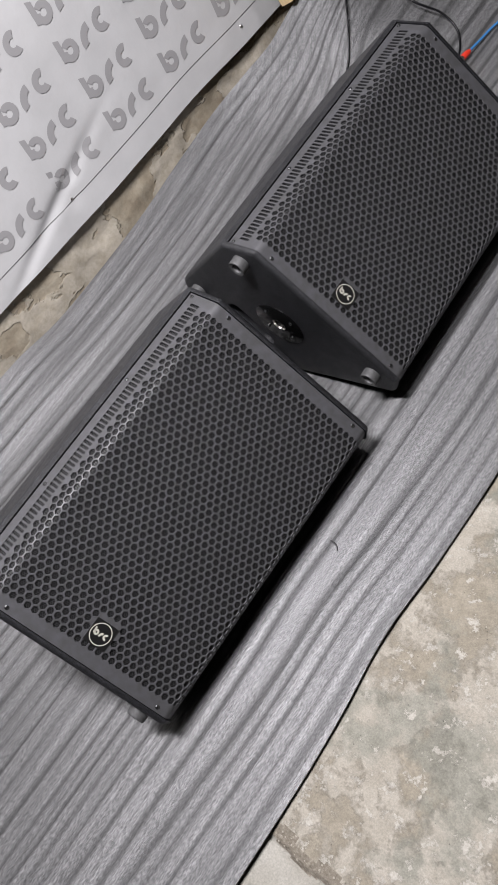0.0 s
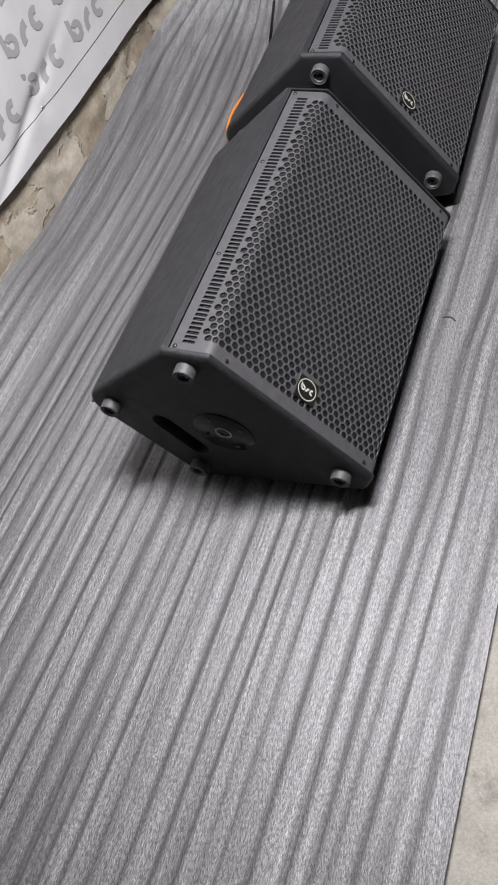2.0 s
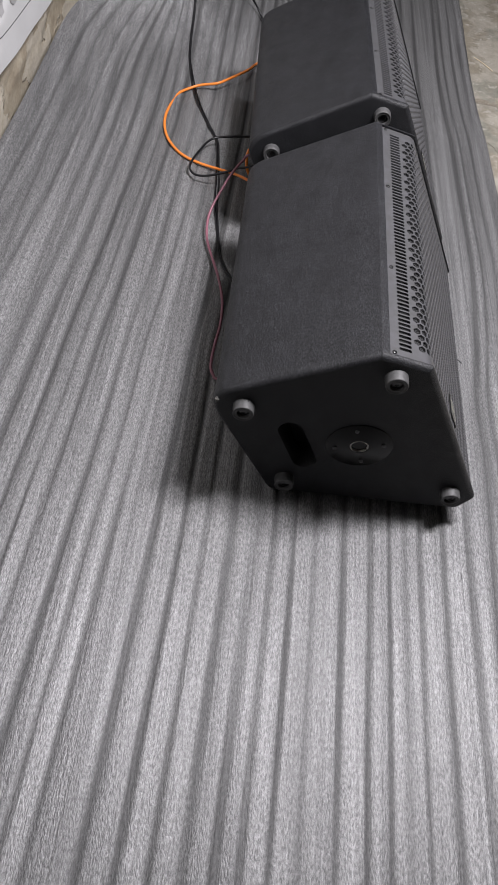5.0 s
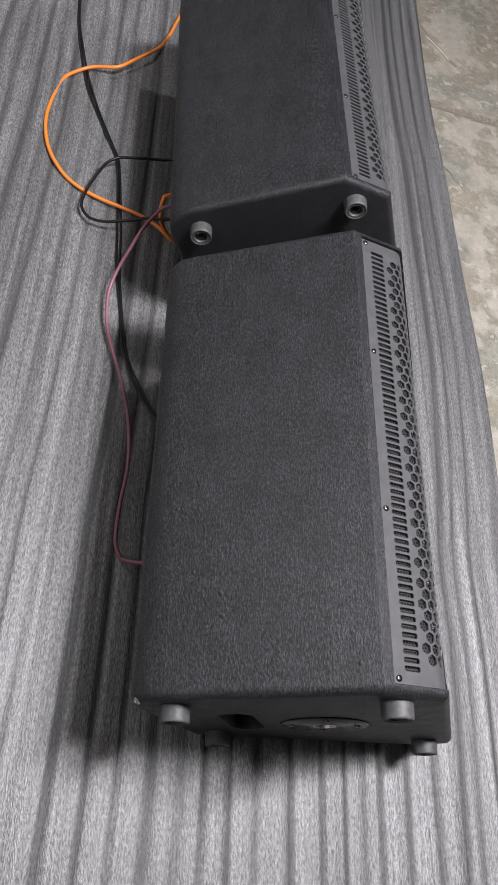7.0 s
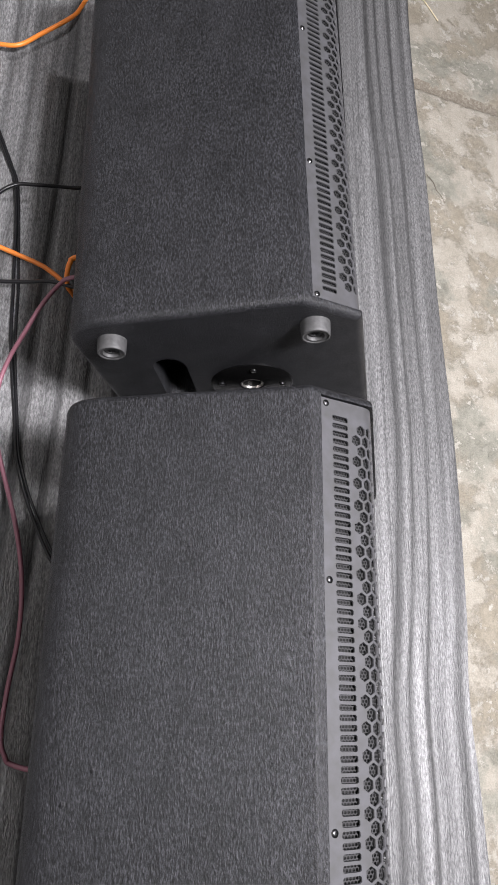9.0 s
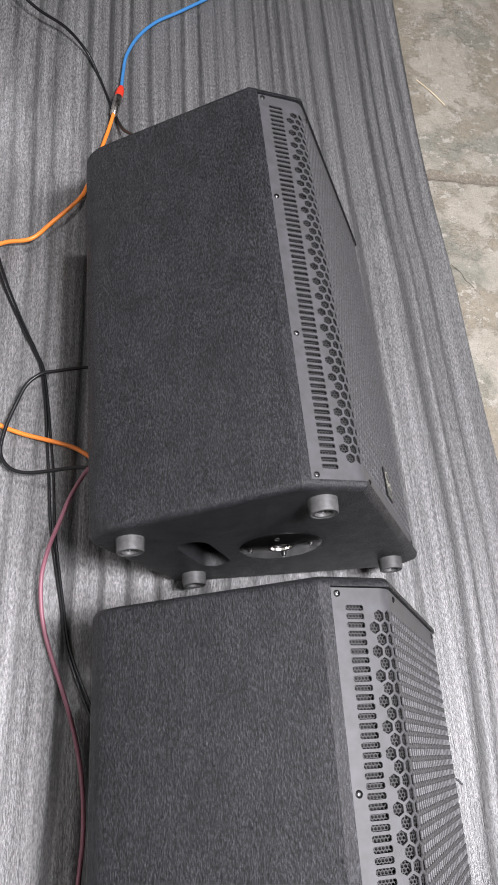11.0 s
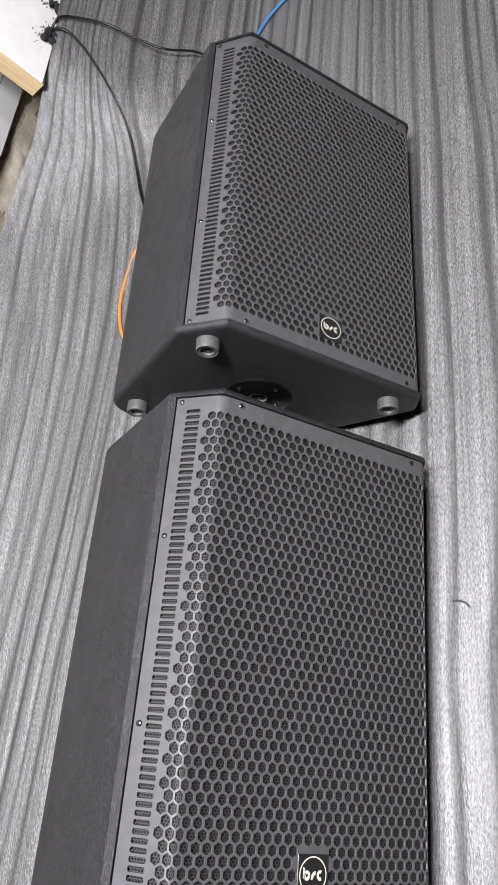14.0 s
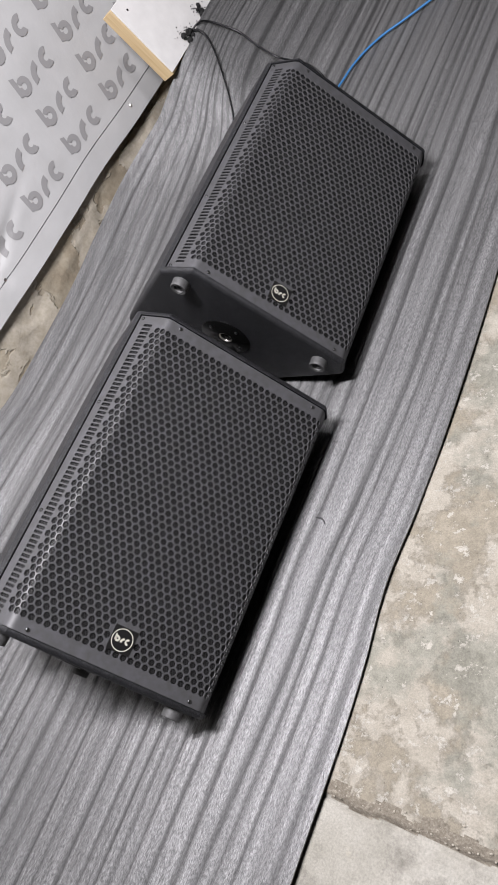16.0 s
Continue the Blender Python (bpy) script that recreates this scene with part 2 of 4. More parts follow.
def smooth(ob, degrees=40):
    """Smooth faces, with edges above that angle kept sharp."""
    me = ob.data
    me.shade_smooth()
    me.set_sharp_from_angle(angle=radians(degrees))
    return ob


def from_grid(name, pts, nu, nv, material, parent=None, closed=False):
    """A sheet from nu x nv points."""
    bm = bmesh.new()
    vs = [bm.verts.new(p) for p in pts]
    for a in range(nu - 1):
        for b in range(nv if closed else nv - 1):
            c = (b + 1) % nv
            bm.faces.new((vs[a * nv + b], vs[a * nv + c], vs[(a + 1) * nv + c], vs[(a + 1) * nv + b]))
    return part(name, bm, material, parent)


def lathe(profile, axis="y", seg=28):
    """A bmesh turned from (radius, height) pairs."""
    bm = bmesh.new()
    rings = []
    for r, hgt in profile:
        ring = []
        for k in range(seg):
            a = 2 * math.pi * k / seg
            c, s = r * math.cos(a), r * math.sin(a)
            ring.append(bm.verts.new((c, hgt, s) if axis == "y" else (c, s, hgt)))
        rings.append(ring)
    for p, q in zip(rings, rings[1:]):
        for k in range(seg):
            bm.faces.new((p[k], p[(k + 1) % seg], q[(k + 1) % seg], q[k]))
    bm.faces.new(rings[0])
    bm.faces.new(rings[-1])
    bmesh.ops.recalc_face_normals(bm, faces=bm.faces)
    return bm


def spline(points, steps=10):
    """Catmull-Rom points through the given ones."""
    p = [Vector(q) for q in points]
    p = [2 * p[0] - p[1]] + p + [2 * p[-1] - p[-2]]
    out = []
    for k in range(1, len(p) - 2):
        for i in range(steps):
            t = i / steps
            a, b, c, d = p[k - 1], p[k], p[k + 1], p[k + 2]
            out.append(0.5 * ((2 * b) + (c - a) * t + (2 * a - 5 * b + 4 * c - d) * t * t + (3 * b - a - 3 * c + d) * t ** 3))
    out.append(p[-2])
    return out


def tube(points, radius, seg=10):
    """A bmesh tube swept along points."""
    bm = bmesh.new()
    up = Vector((0, 0, 1))
    rings = []
    for k, p in enumerate(points):
        d = (points[min(k + 1, len(points) - 1)] - points[max(k - 1, 0)]).normalized()
        side = d.cross(up)
        side = side.normalized() if side.length > 1e-3 else Vector((1, 0, 0))
        top_dir = side.cross(d)
        rings.append([bm.verts.new(p + radius * (math.cos(a) * side + math.sin(a) * top_dir)) for a in [2 * math.pi * i / seg for i in range(seg)]])
    for p, q in zip(rings, rings[1:]):
        for k in range(seg):
            bm.faces.new((p[k], p[(k + 1) % seg], q[(k + 1) % seg], q[k]))
    bm.faces.new(rings[0])
    bm.faces.new(rings[-1])
    bmesh.ops.recalc_face_normals(bm, faces=bm.faces)
    return bm


def box(x0, x1, y0, y1, z0, z1, bevel=0.0, seg=2):
    bm = bmesh.new()
    bmesh.ops.create_cube(bm, size=1)
    for v in bm.verts:
        v.co = Vector((x0 + (v.co.x + 0.5) * (x1 - x0), y0 + (v.co.y + 0.5) * (y1 - y0), z0 + (v.co.z + 0.5) * (z1 - z0)))
    if bevel:
        bmesh.ops.bevel(bm, geom=bm.edges[:], offset=bevel, segments=seg, affect="EDGES", profile=0.5)
    return bm


def thing(name, label, category, place, group=""):
    ob = new(name)
    ob.matrix_world = place
    ob.empty_display_size = 0.05
    return tagged(ob, label, category, group)


def ease(t):
    t = min(1.0, max(0.0, t))
    return t * t * (3 - 2 * t)


def along(y, table):
    """Value at y of a table of (y, value), joined by a smooth line."""
    if y <= table[0][0]:
        return table[0][1]
    for k in range(len(table) - 1):
        (a, va), (b, vb) = table[k], table[k + 1]
        if y <= b:
            t = (y - a) / (b - a)
            ma = (vb - table[k - 1][1]) / (b - table[k - 1][0]) if k else (vb - va) / (b - a)
            mb = (table[k + 2][1] - va) / (table[k + 2][0] - a) if k + 2 < len(table) else (vb - va) / (b - a)
            w = b - a
            return (2 * t ** 3 - 3 * t ** 2 + 1) * va + (t ** 3 - 2 * t ** 2 + t) * w * ma + (3 * t ** 2 - 2 * t ** 3) * vb + (t ** 3 - t ** 2) * w * mb
    return table[-1][1]


def wall_x(y):
    """The banner wall runs slightly askew to the mat."""
    return -1.19 + 0.06 * (y - 0.95)


# ---- floor and walls ----
def axis_steps(lo, hi, dense_lo, dense_hi, fine, coarse):
    v, out = lo, []
    while v < hi:
        out.append(v)
        v += fine if dense_lo <= v < dense_hi else coarse
    return out + [hi]


def south_joint(x):
    return -0.012 + 0.05 * (x - 0.268) + 0.010 * noise.noise((x * 16, 2.0, 0.0)) + 0.005 * noise.noise((x * 60, 5.0, 0.0))


def north_joint(x):
    return 1.842 + 0.010 * noise.noise((x * 9, 7.0, 0.0)) + 0.006 * noise.noise((x * 45, 9.0, 0.0))


# the old slab: one sheet, with shallow joints and hollows
fx = axis_steps(-1.7, 5.2, 0.12, 0.8, 0.012, 0.12)
fy = axis_steps(-4.2, -0.06, -0.7, 2.7, 0.012, 0.12)[:-1] + axis_steps(-0.06, 0.12, -1, 1, 0.004, 0.1)[:-1] + axis_steps(0.12, 1.80, -0.7, 2.7, 0.012, 0.12)[:-1] + axis_steps(1.80, 1.89, 0, 3, 0.005, 0.12)[:-1] + axis_steps(1.89, 7.2, -0.7, 2.7, 0.012, 0.12)
pts = []
for x in fx:
    for y in fy:
        z = -0.012 + 0.004 * noise.noise((x * 2.1, y * 2.1, 0.3)) + 0.0022 * noise.noise((x * 9, y * 9, 4.2))
        d = y - south_joint(x)
        if d < 0:
            z -= 0.004 * ease(-d / 0.006)
        z -= (0.010 + 0.008 * noise.noise((x * 14, 1.0, 3.0))) * max(0.0, 1 - abs(d) / 0.008)
        q = (y - north_joint(x)) / 0.017
        z -= 0.007 * max(0.0, 1 - abs(q) ** 4)
        pts.append((x, y, z))
floor = smooth(from_grid("floor", pts, len(fx), len(fy), CONCRETE), 60)
floor.data.materials.append(FLOATED)
floor.data.materials.append(MORTAR)
for f in floor.data.polygons:
    x, y = f.center.x, f.center.y
    d = y - south_joint(x)
    if d < 0:
        f.material_index = 1
    elif d < 0.026 + 0.016 * noise.noise((x * 22, 4.0, 1.0)) or abs(y - north_joint(x)) < 0.017 + 0.006 * noise.noise((x * 40, y * 40, 2.0)):
        f.material_index = 2
tagged(floor, "worn patchy old concrete slab with cracked joints", "floor", kind="structure")

# unseen closing walls and ceiling, darkened to hold back bounced light
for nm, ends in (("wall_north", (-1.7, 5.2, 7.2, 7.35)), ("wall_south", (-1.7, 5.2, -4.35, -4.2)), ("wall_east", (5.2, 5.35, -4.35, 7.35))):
    w = part(nm, box(*ends, -0.05, 3.2), ROOM_SHELL)
    tagged(w, "unseen plain wall, dark to hold back bounced light", "wall", kind="structure")
c = part("ceiling", box(-1.78, 5.35, -4.35, 7.35, 3.2, 3.3), ROOM_SHELL)
tagged(c, "unseen plain ceiling, dark to hold back bounced light", "ceiling", kind="structure")

# the banner wall, bare ochre render at its foot
wy = axis_steps(-4.2, 7.2, 0.2, 2.3, 0.01, 0.15)
wz = axis_steps(-0.05, 3.2, 0.04, 0.32, 0.01, 0.15)
pts = []
for y in wy:
    for z in wz:
        x = wall_x(y) - 0.024 + 0.010 * noise.noise((y * 6, z * 9, 1.0)) + 0.005 * noise.noise((y * 19, z * 24, 3.0)) + 0.002 * noise.noise((y * 55, z * 60, 8.0))
        pts.append((x, y, z))
wall = smooth(from_grid("wall_west", pts, len(wy), len(wz), OCHRE), 50)
tagged(wall, "rough ochre rendered wall, crumbling at its foot", "wall", kind="structure")
part("backing", box(-1.78, -1.62, -4.2, 7.2, -0.05, 3.2), ROOM_SHELL, wall)

# ---- foam mat ----
RIGHT = [(-1.6, 0.272), (-0.1, 0.271), (0.04, 0.272), (0.13, 0.271), (0.25, 0.266), (0.35, 0.258), (0.43, 0.258), (0.53, 0.266), (0.65, 0.270), (0.75, 0.272), (0.9, 0.271), (1.05, 0.267), (1.31, 0.258), (1.53, 0.255), (1.76, 0.244), (2.04, 0.24), (2.5, 0.25), (4.2, 0.25)]
LEFT_X = [(-1.6, -1.325), (0.5, -1.205), (0.9, -1.182), (1.3, -1.157), (1.52, -1.138), (1.66, -1.085), (1.76, -1.015), (1.85, -0.955), (1.94, -0.919), (2.1, -0.911), (2.5, -0.91), (4.2, -0.90)]
LEFT_Z = [(-1.6, 0.10), (0.3, 0.10), (0.5, 0.102), (0.68, 0.085), (0.9, 0.092), (1.12, 0.107), (1.3, 0.132), (1.47, 0.156), (1.62, 0.186), (1.75, 0.232), (1.85, 0.294), (1.95, 0.327), (2.1, 0.347), (4.2, 0.35)]
RAMP_X = [(-1.6, -1.325), (0.5, -1.205), (0.9, -1.182), (1.3, -1.157), (1.52, -1.138), (1.66, -1.085), (1.76, -1.015), (1.85, -0.950), (1.94, -0.918), (2.1, -0.912), (4.2, -0.91)]
START = [(-1.6, 0.84), (0.8, 0.80), (1.2, 0.75), (1.65, 0.655), (2.0, 0.645), (4.2, 0.63)]
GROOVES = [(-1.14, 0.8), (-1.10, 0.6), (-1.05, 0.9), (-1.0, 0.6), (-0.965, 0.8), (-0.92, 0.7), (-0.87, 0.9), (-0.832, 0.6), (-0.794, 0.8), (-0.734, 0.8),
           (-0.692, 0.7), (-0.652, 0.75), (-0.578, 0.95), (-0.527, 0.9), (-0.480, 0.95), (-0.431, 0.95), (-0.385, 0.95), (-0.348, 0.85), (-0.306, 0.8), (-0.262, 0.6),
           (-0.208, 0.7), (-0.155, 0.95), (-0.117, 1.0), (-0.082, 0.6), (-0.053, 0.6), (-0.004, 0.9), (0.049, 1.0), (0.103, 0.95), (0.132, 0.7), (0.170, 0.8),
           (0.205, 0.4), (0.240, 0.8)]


def askew(x, y):
    """The bands near the loose edge run slightly askew."""
    return x - 0.038 * min(0.9, y) * ease((x - 0.055) / 0.045)


def pillow(x, y):
    """Height of the soft swelling between two neighbouring bands; each one leans its own way."""
    x = askew(x, y)
    for k in range(len(GROOVES) - 1):
        (a, da), (b, db) = GROOVES[k], GROOVES[k + 1]
        if a <= x < b:
            w, t = b - a, (x - a) / (b - a)
            lean = 0.16 * noise.noise((k * 7.3 + 0.4, y * 0.7, 5.5)) + 0.05 * math.sin(k * 2.9)
            edge = ease(t / 0.3) * ease((1 - t) / 0.3)
            return w * (0.20 * t * (1 - t) * min(da, db) + lean * (t - 0.5) * edge)
    return 0.0


def pore_groove(x, y):
    """How open the foam's pulled skin is, and how far its groove shade is painted."""
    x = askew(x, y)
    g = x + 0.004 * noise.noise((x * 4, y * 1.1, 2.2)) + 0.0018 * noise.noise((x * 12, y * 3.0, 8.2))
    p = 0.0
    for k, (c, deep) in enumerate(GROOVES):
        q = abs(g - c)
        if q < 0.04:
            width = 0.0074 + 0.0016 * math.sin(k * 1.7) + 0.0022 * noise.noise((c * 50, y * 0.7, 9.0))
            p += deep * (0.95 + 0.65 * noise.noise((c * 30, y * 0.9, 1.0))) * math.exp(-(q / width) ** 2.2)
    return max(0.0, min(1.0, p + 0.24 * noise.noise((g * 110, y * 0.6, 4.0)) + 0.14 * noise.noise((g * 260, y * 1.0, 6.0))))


def mat_point(s, y):
    """A place on the mat's top: s runs from its loose edge (0) to the wall (1)."""
    xr, xl, zl, s0 = along(y, RIGHT), along(y, LEFT_X), along(y, LEFT_Z), along(y, START)
    # the streaks run straight; only the outermost quarter is gathered where the mat meets the board
    wide = along(min(y, 1.3), LEFT_X)
    x = xr + (wide - xr) * min(s, 0.75)
    inner = xr + (wide - xr) * 0.75
    if s > 0.75:
        x += (xl - x) * (s - 0.75) / 0.25
    lift = xr + (along(y, RAMP_X) - xr) * s0
    r = max(0.0, (lift - x) / (lift - xl))
    z = zl * r ** 1.5
    u = x * 1.0 + 0.012 * noise.noise((x * 3, y * 0.9, 2.2))
    ripple = 0.0010 * noise.noise((u * 34, y * 0.35, 0.7)) + 0.0008 * noise.noise((u * 85, y * 0.5, 5.1)) + 0.0013 * noise.noise((u * 9, y * 0.8, 3.3))
    ripple *= 1 + 0.5 * r
    p = pore_groove(0.27 - 1.47 * s, y)
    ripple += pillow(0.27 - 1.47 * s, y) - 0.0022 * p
    # loose folds where the mat gathers towards the board
    fold_in = ease((y - 1.15) / 0.45) * ease((-0.60 - x) / 0.12)
    ripple += 0.011 * fold_in * noise.noise((s * 26, y * 0.8, 12.0)) + 0.005 * fold_in * noise.noise((s * 60, y * 1.1, 15.0))
    ripple *= max(0.25, min(1.0, (xl - inner) / (wide - inner)))
    edge = 0.0035 * max(0.0, 1 - s / 0.04) * (0.6 + noise.noise((0.0, y * 3.1, 6.0)))
    return x, y, z + ripple - 0.0005 + edge, p


mat_rows = axis_steps(-1.6, 4.2, 1.3, 2.2, 0.012, 0.045)
nu, nv = 560, len(mat_rows)
pts, pore_shades = [], []
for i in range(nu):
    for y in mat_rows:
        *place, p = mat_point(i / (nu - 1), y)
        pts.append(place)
        pore_shades.append(p)
foam_mat = from_grid("foam_mat", pts, nu, nv, MAT)
bm = bmesh.new()
bm.from_mesh(foam_mat.data)
rim = [e for e in bm.edges if e.is_boundary]
made = bmesh.ops.extrude_edge_only(bm, edges=rim)["geom"]
for v in made:
    if isinstance(v, bmesh.types.BMVert):
        v.co.z -= 0.0028
bmesh.ops.recalc_face_normals(bm, faces=bm.faces)
bm.to_mesh(foam_mat.data)
bm.free()
smooth(foam_mat, 70)
skin_data = foam_mat.data.attributes.new("pore_shade", "FLOAT", "POINT")
for k, p in enumerate(pore_shades):
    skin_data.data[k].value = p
tagged(foam_mat, "rippled grey packing foam mat, curling up the wall", "foam mat")


# ---- banner and board ----
HEM = [(-2.0, 0.235), (0.57, 0.233), (0.95, 0.230), (1.26, 0.233), (1.5, 0.239), (1.75, 0.233), (2.6, 0.235), (4.0, 0.24)]


def banner_x(y, z):
    low = max(0.0, 1 - (z - 0.23) / 0.12)
    x = wall_x(y) + 0.003 * noise.noise((y * 3.5, z * 3.0, 1.7)) + 0.007 * low * (0.5 + noise.noise((y * 5, 0.2, 3.0)))
    # a long fold that runs into the nail, and a dent round it
    x -= 0.011 * math.exp(-(((z - 0.32) - 0.34 * (y - 0.90)) / 0.020) ** 2) * math.exp(-((y - 0.92) / 0.24) ** 2)
    x -= 0.006 * math.exp(-(((y - 0.978) / 0.03) ** 2 + ((z - 0.308) / 0.03) ** 2))
    return x


def build_banner():
    banner = thing("banner", "white vinyl banner with grey printed marks, nailed to wall", "banner", Matrix.Identity(4))
    ys = axis_steps(-2.0, 4.0, 0.3, 2.2, 0.012, 0.06)
    n_z = 110
    grid = []
    for y in ys:
        z0 = along(y, HEM)
        for k in range(n_z):
            z = z0 + (1.5 - z0) * (k / (n_z - 1)) ** 1.6
            grid.append((banner_x(y, z), y, z))
    sheet = from_grid("sheet", grid, len(ys), n_z, VINYL, banner)
    smooth(sheet, 80)
    seam = [Vector((banner_x(y, z) + 0.0008, y, z)) for y, z in [(-1.2 + 0.03 * k, along(-1.2 + 0.03 * k, HEM) + 0.073) for k in range(140)]]
    part("seam", tube(seam, 0.0009, 5), SEAM, banner, "dark stitched hem line")
    for y, z in ((0.978, 0.306), (1.775, 0.283), (0.45, 0.306)):
        nail = part("nail", lathe([(0.0045, -0.001), (0.0055, 0.0015), (0.004, 0.0035), (0.001, 0.004)], "z", 12), STEEL, banner)
        nail.matrix_local = Matrix.Translation((banner_x(y, z), y, z)) @ pose(0, 0, 0, 0, 90, 0)
    # grey printed marks: bar with block, hook and open arc, as plain shapes
    def slab(bm, poly, y0, z0):
        spots = [(y0 + 1.1 * a + 0.1 * b, z0 + 1.1 * b - 0.003) for a, b in poly]
        vs = [bm.verts.new((banner_x(y, z) + 0.0016, y, z)) for y, z in spots]
        bm.faces.new(vs)

    def arc(bm, cy, cz, r0, r1, a0, a1, y0, z0, steps=8):
        for k in range(steps):
            p, q = [radians(a0 + (a1 - a0) * (k + j) / steps) for j in (0, 1)]
            slab(bm, [(cy + r0 * math.cos(p), cz + r0 * math.sin(p)), (cy + r1 * math.cos(p), cz + r1 * math.sin(p)),
                      (cy + r1 * math.cos(q), cz + r1 * math.sin(q)), (cy + r0 * math.cos(q), cz + r0 * math.sin(q))], y0, z0)

    for row_i in range(6):
        for k in range(-4, 7):
            y0, z0 = 0.958 + 0.2525 * k, 0.347 + 0.1135 * row_i
            for piece in range(3):
                bm = bmesh.new()
                if piece == 0:
                    slab(bm, [(-0.001, 0.012), (0.015, 0.006), (0.015, 0.060), (-0.001, 0.067)], y0, z0)
                    arc(bm, 0.031, 0.024, 0.0090, 0.0260, -200, 130, y0, z0, 16)
                elif piece == 1:
                    arc(bm, 0.108, 0.008, 0.0195, 0.0395, 92, 194, y0, z0, 10)
                else:
                    arc(bm, 0.150, 0.024, 0.0095, 0.0275, 58, 302, y0, z0, 16)
                bmesh.ops.remove_doubles(bm, verts=bm.verts, dist=1e-5)
                bmesh.ops.recalc_face_normals(bm, faces=bm.faces)
                part("printed_mark", bm, INK, banner)
    return banner


build_banner()


def build_board():
    board = thing("white_board", "low white panel with raw pine edging leaning on the wall", "panel", pose(-0.833, 1.83, -0.012, 0, -15.5, 0))
    part("face", box(-0.006, 0.0, 0.0, 1.9, 0.345, 0.605, 0.001), BOARD, board, "white laminated face")
    part("edging", box(-0.062, -0.0065, 0.0, 0.03, 0.338, 0.603, 0.0015), PINE, board, "raw pine edge strip")
    part("batten", box(-0.062, -0.008, 0.16, 1.85, 0.0, 0.344, 0.001), PINE, board)
    for y, z in ((0.045, 0.565), (0.19, 0.52), (0.35, 0.44)):
        nl = part("nail", lathe([(0.003, -0.001), (0.0035, 0.001), (0.001, 0.0018)], "z", 10), DARK, board)
        nl.matrix_local = pose(0.0005, y, z, 0, 90, 0)
    return board


build_board()


# ---- loudspeakers ----
LENGTH = 0.71
CORNERS = [(-0.276, 0.443), (-0.186, 0.430), (0.026, 0.090), (0.004, 0.043), (-0.385, 0.003), (-0.549, 0.269)]
RADII = [0.006, 0.004, 0.012, 0.022, 0.022, 0.06]


def inset(poly, d):
    """The polygon (clockwise) with each side moved inwards by d."""
    out = []
    m = len(poly)
    for k in range(m):
        a, b, c = Vector(poly[k - 1]), Vector(poly[k]), Vector(poly[(k + 1) % m])
        u, w = (b - a).normalized(), (c - b).normalized()
        n_a, n_b = Vector((u.y, -u.x)), Vector((w.y, -w.x))
        bis = (n_a + n_b).normalized()
        out.append(b + bis * d / bis.dot(n_a))
    return out


def rounded(poly, radii, seg=6):
    """Points of the polygon with rounded corners, seg + 1 a corner; one where the radius is 0."""
    out = []
    m = len(poly)
    for k in range(m):
        a, b, c, r = Vector(poly[k - 1]), Vector(poly[k]), Vector(poly[(k + 1) % m]), radii[k]
        if r == 0:
            out.append(b)
            continue
        u, w = (a - b).normalized(), (c - b).normalized()
        half = math.acos(max(-1, min(1, u.dot(w)))) / 2
        cut = min(r / math.tan(half), 0.45 * (a - b).length, 0.45 * (c - b).length)
        p, q = b + u * cut, b + w * cut
        for i in range(seg + 1):
            t = i / seg
            out.append((1 - t) ** 2 * p + 2 * t * (1 - t) * b + t * t * q)
    return out


def body_profile(d, sunk):
    """The cabinet's outline, drawn in by d; sunk: how deep the grille's bed lies."""
    p = inset(CORNERS, d)
    a, b, c, e = p[0], p[1], p[2], p[3]
    u = (b - a).normalized()
    n_in = Vector((u.y, -u.x))
    a1 = a + u * (0.0135 - d * 0.3)
    deep = inset(CORNERS, d + sunk) if sunk else p
    poly = [a, a1, a1 + n_in * sunk, deep[1], deep[2], e, p[4], p[5]]
    rr = [max(r - d, 0.002) for r in RADII]
    return rounded(poly, [rr[0], 0, 0, rr[1], rr[2], rr[3], rr[4], rr[5]])


def slot_loop(cx, cz, ang, half, r, seg=8):
    """A rounded slot in the end panel."""
    out = []
    c, s = math.cos(ang), math.sin(ang)
    for side in (0, 1):
        for i in range(seg + 1):
            t = -math.pi / 2 + math.pi * i / seg + side * math.pi
            x, z = (half if side == 0 else -half) + r * math.cos(t), r * math.sin(t)
            out.append((cx + x * c - z * s, cz + x * s + z * c))
    return out


POLE = (-0.247, 0.202)
HANDLE = (-0.358, 0.170, radians(-62), 0.047, 0.024)


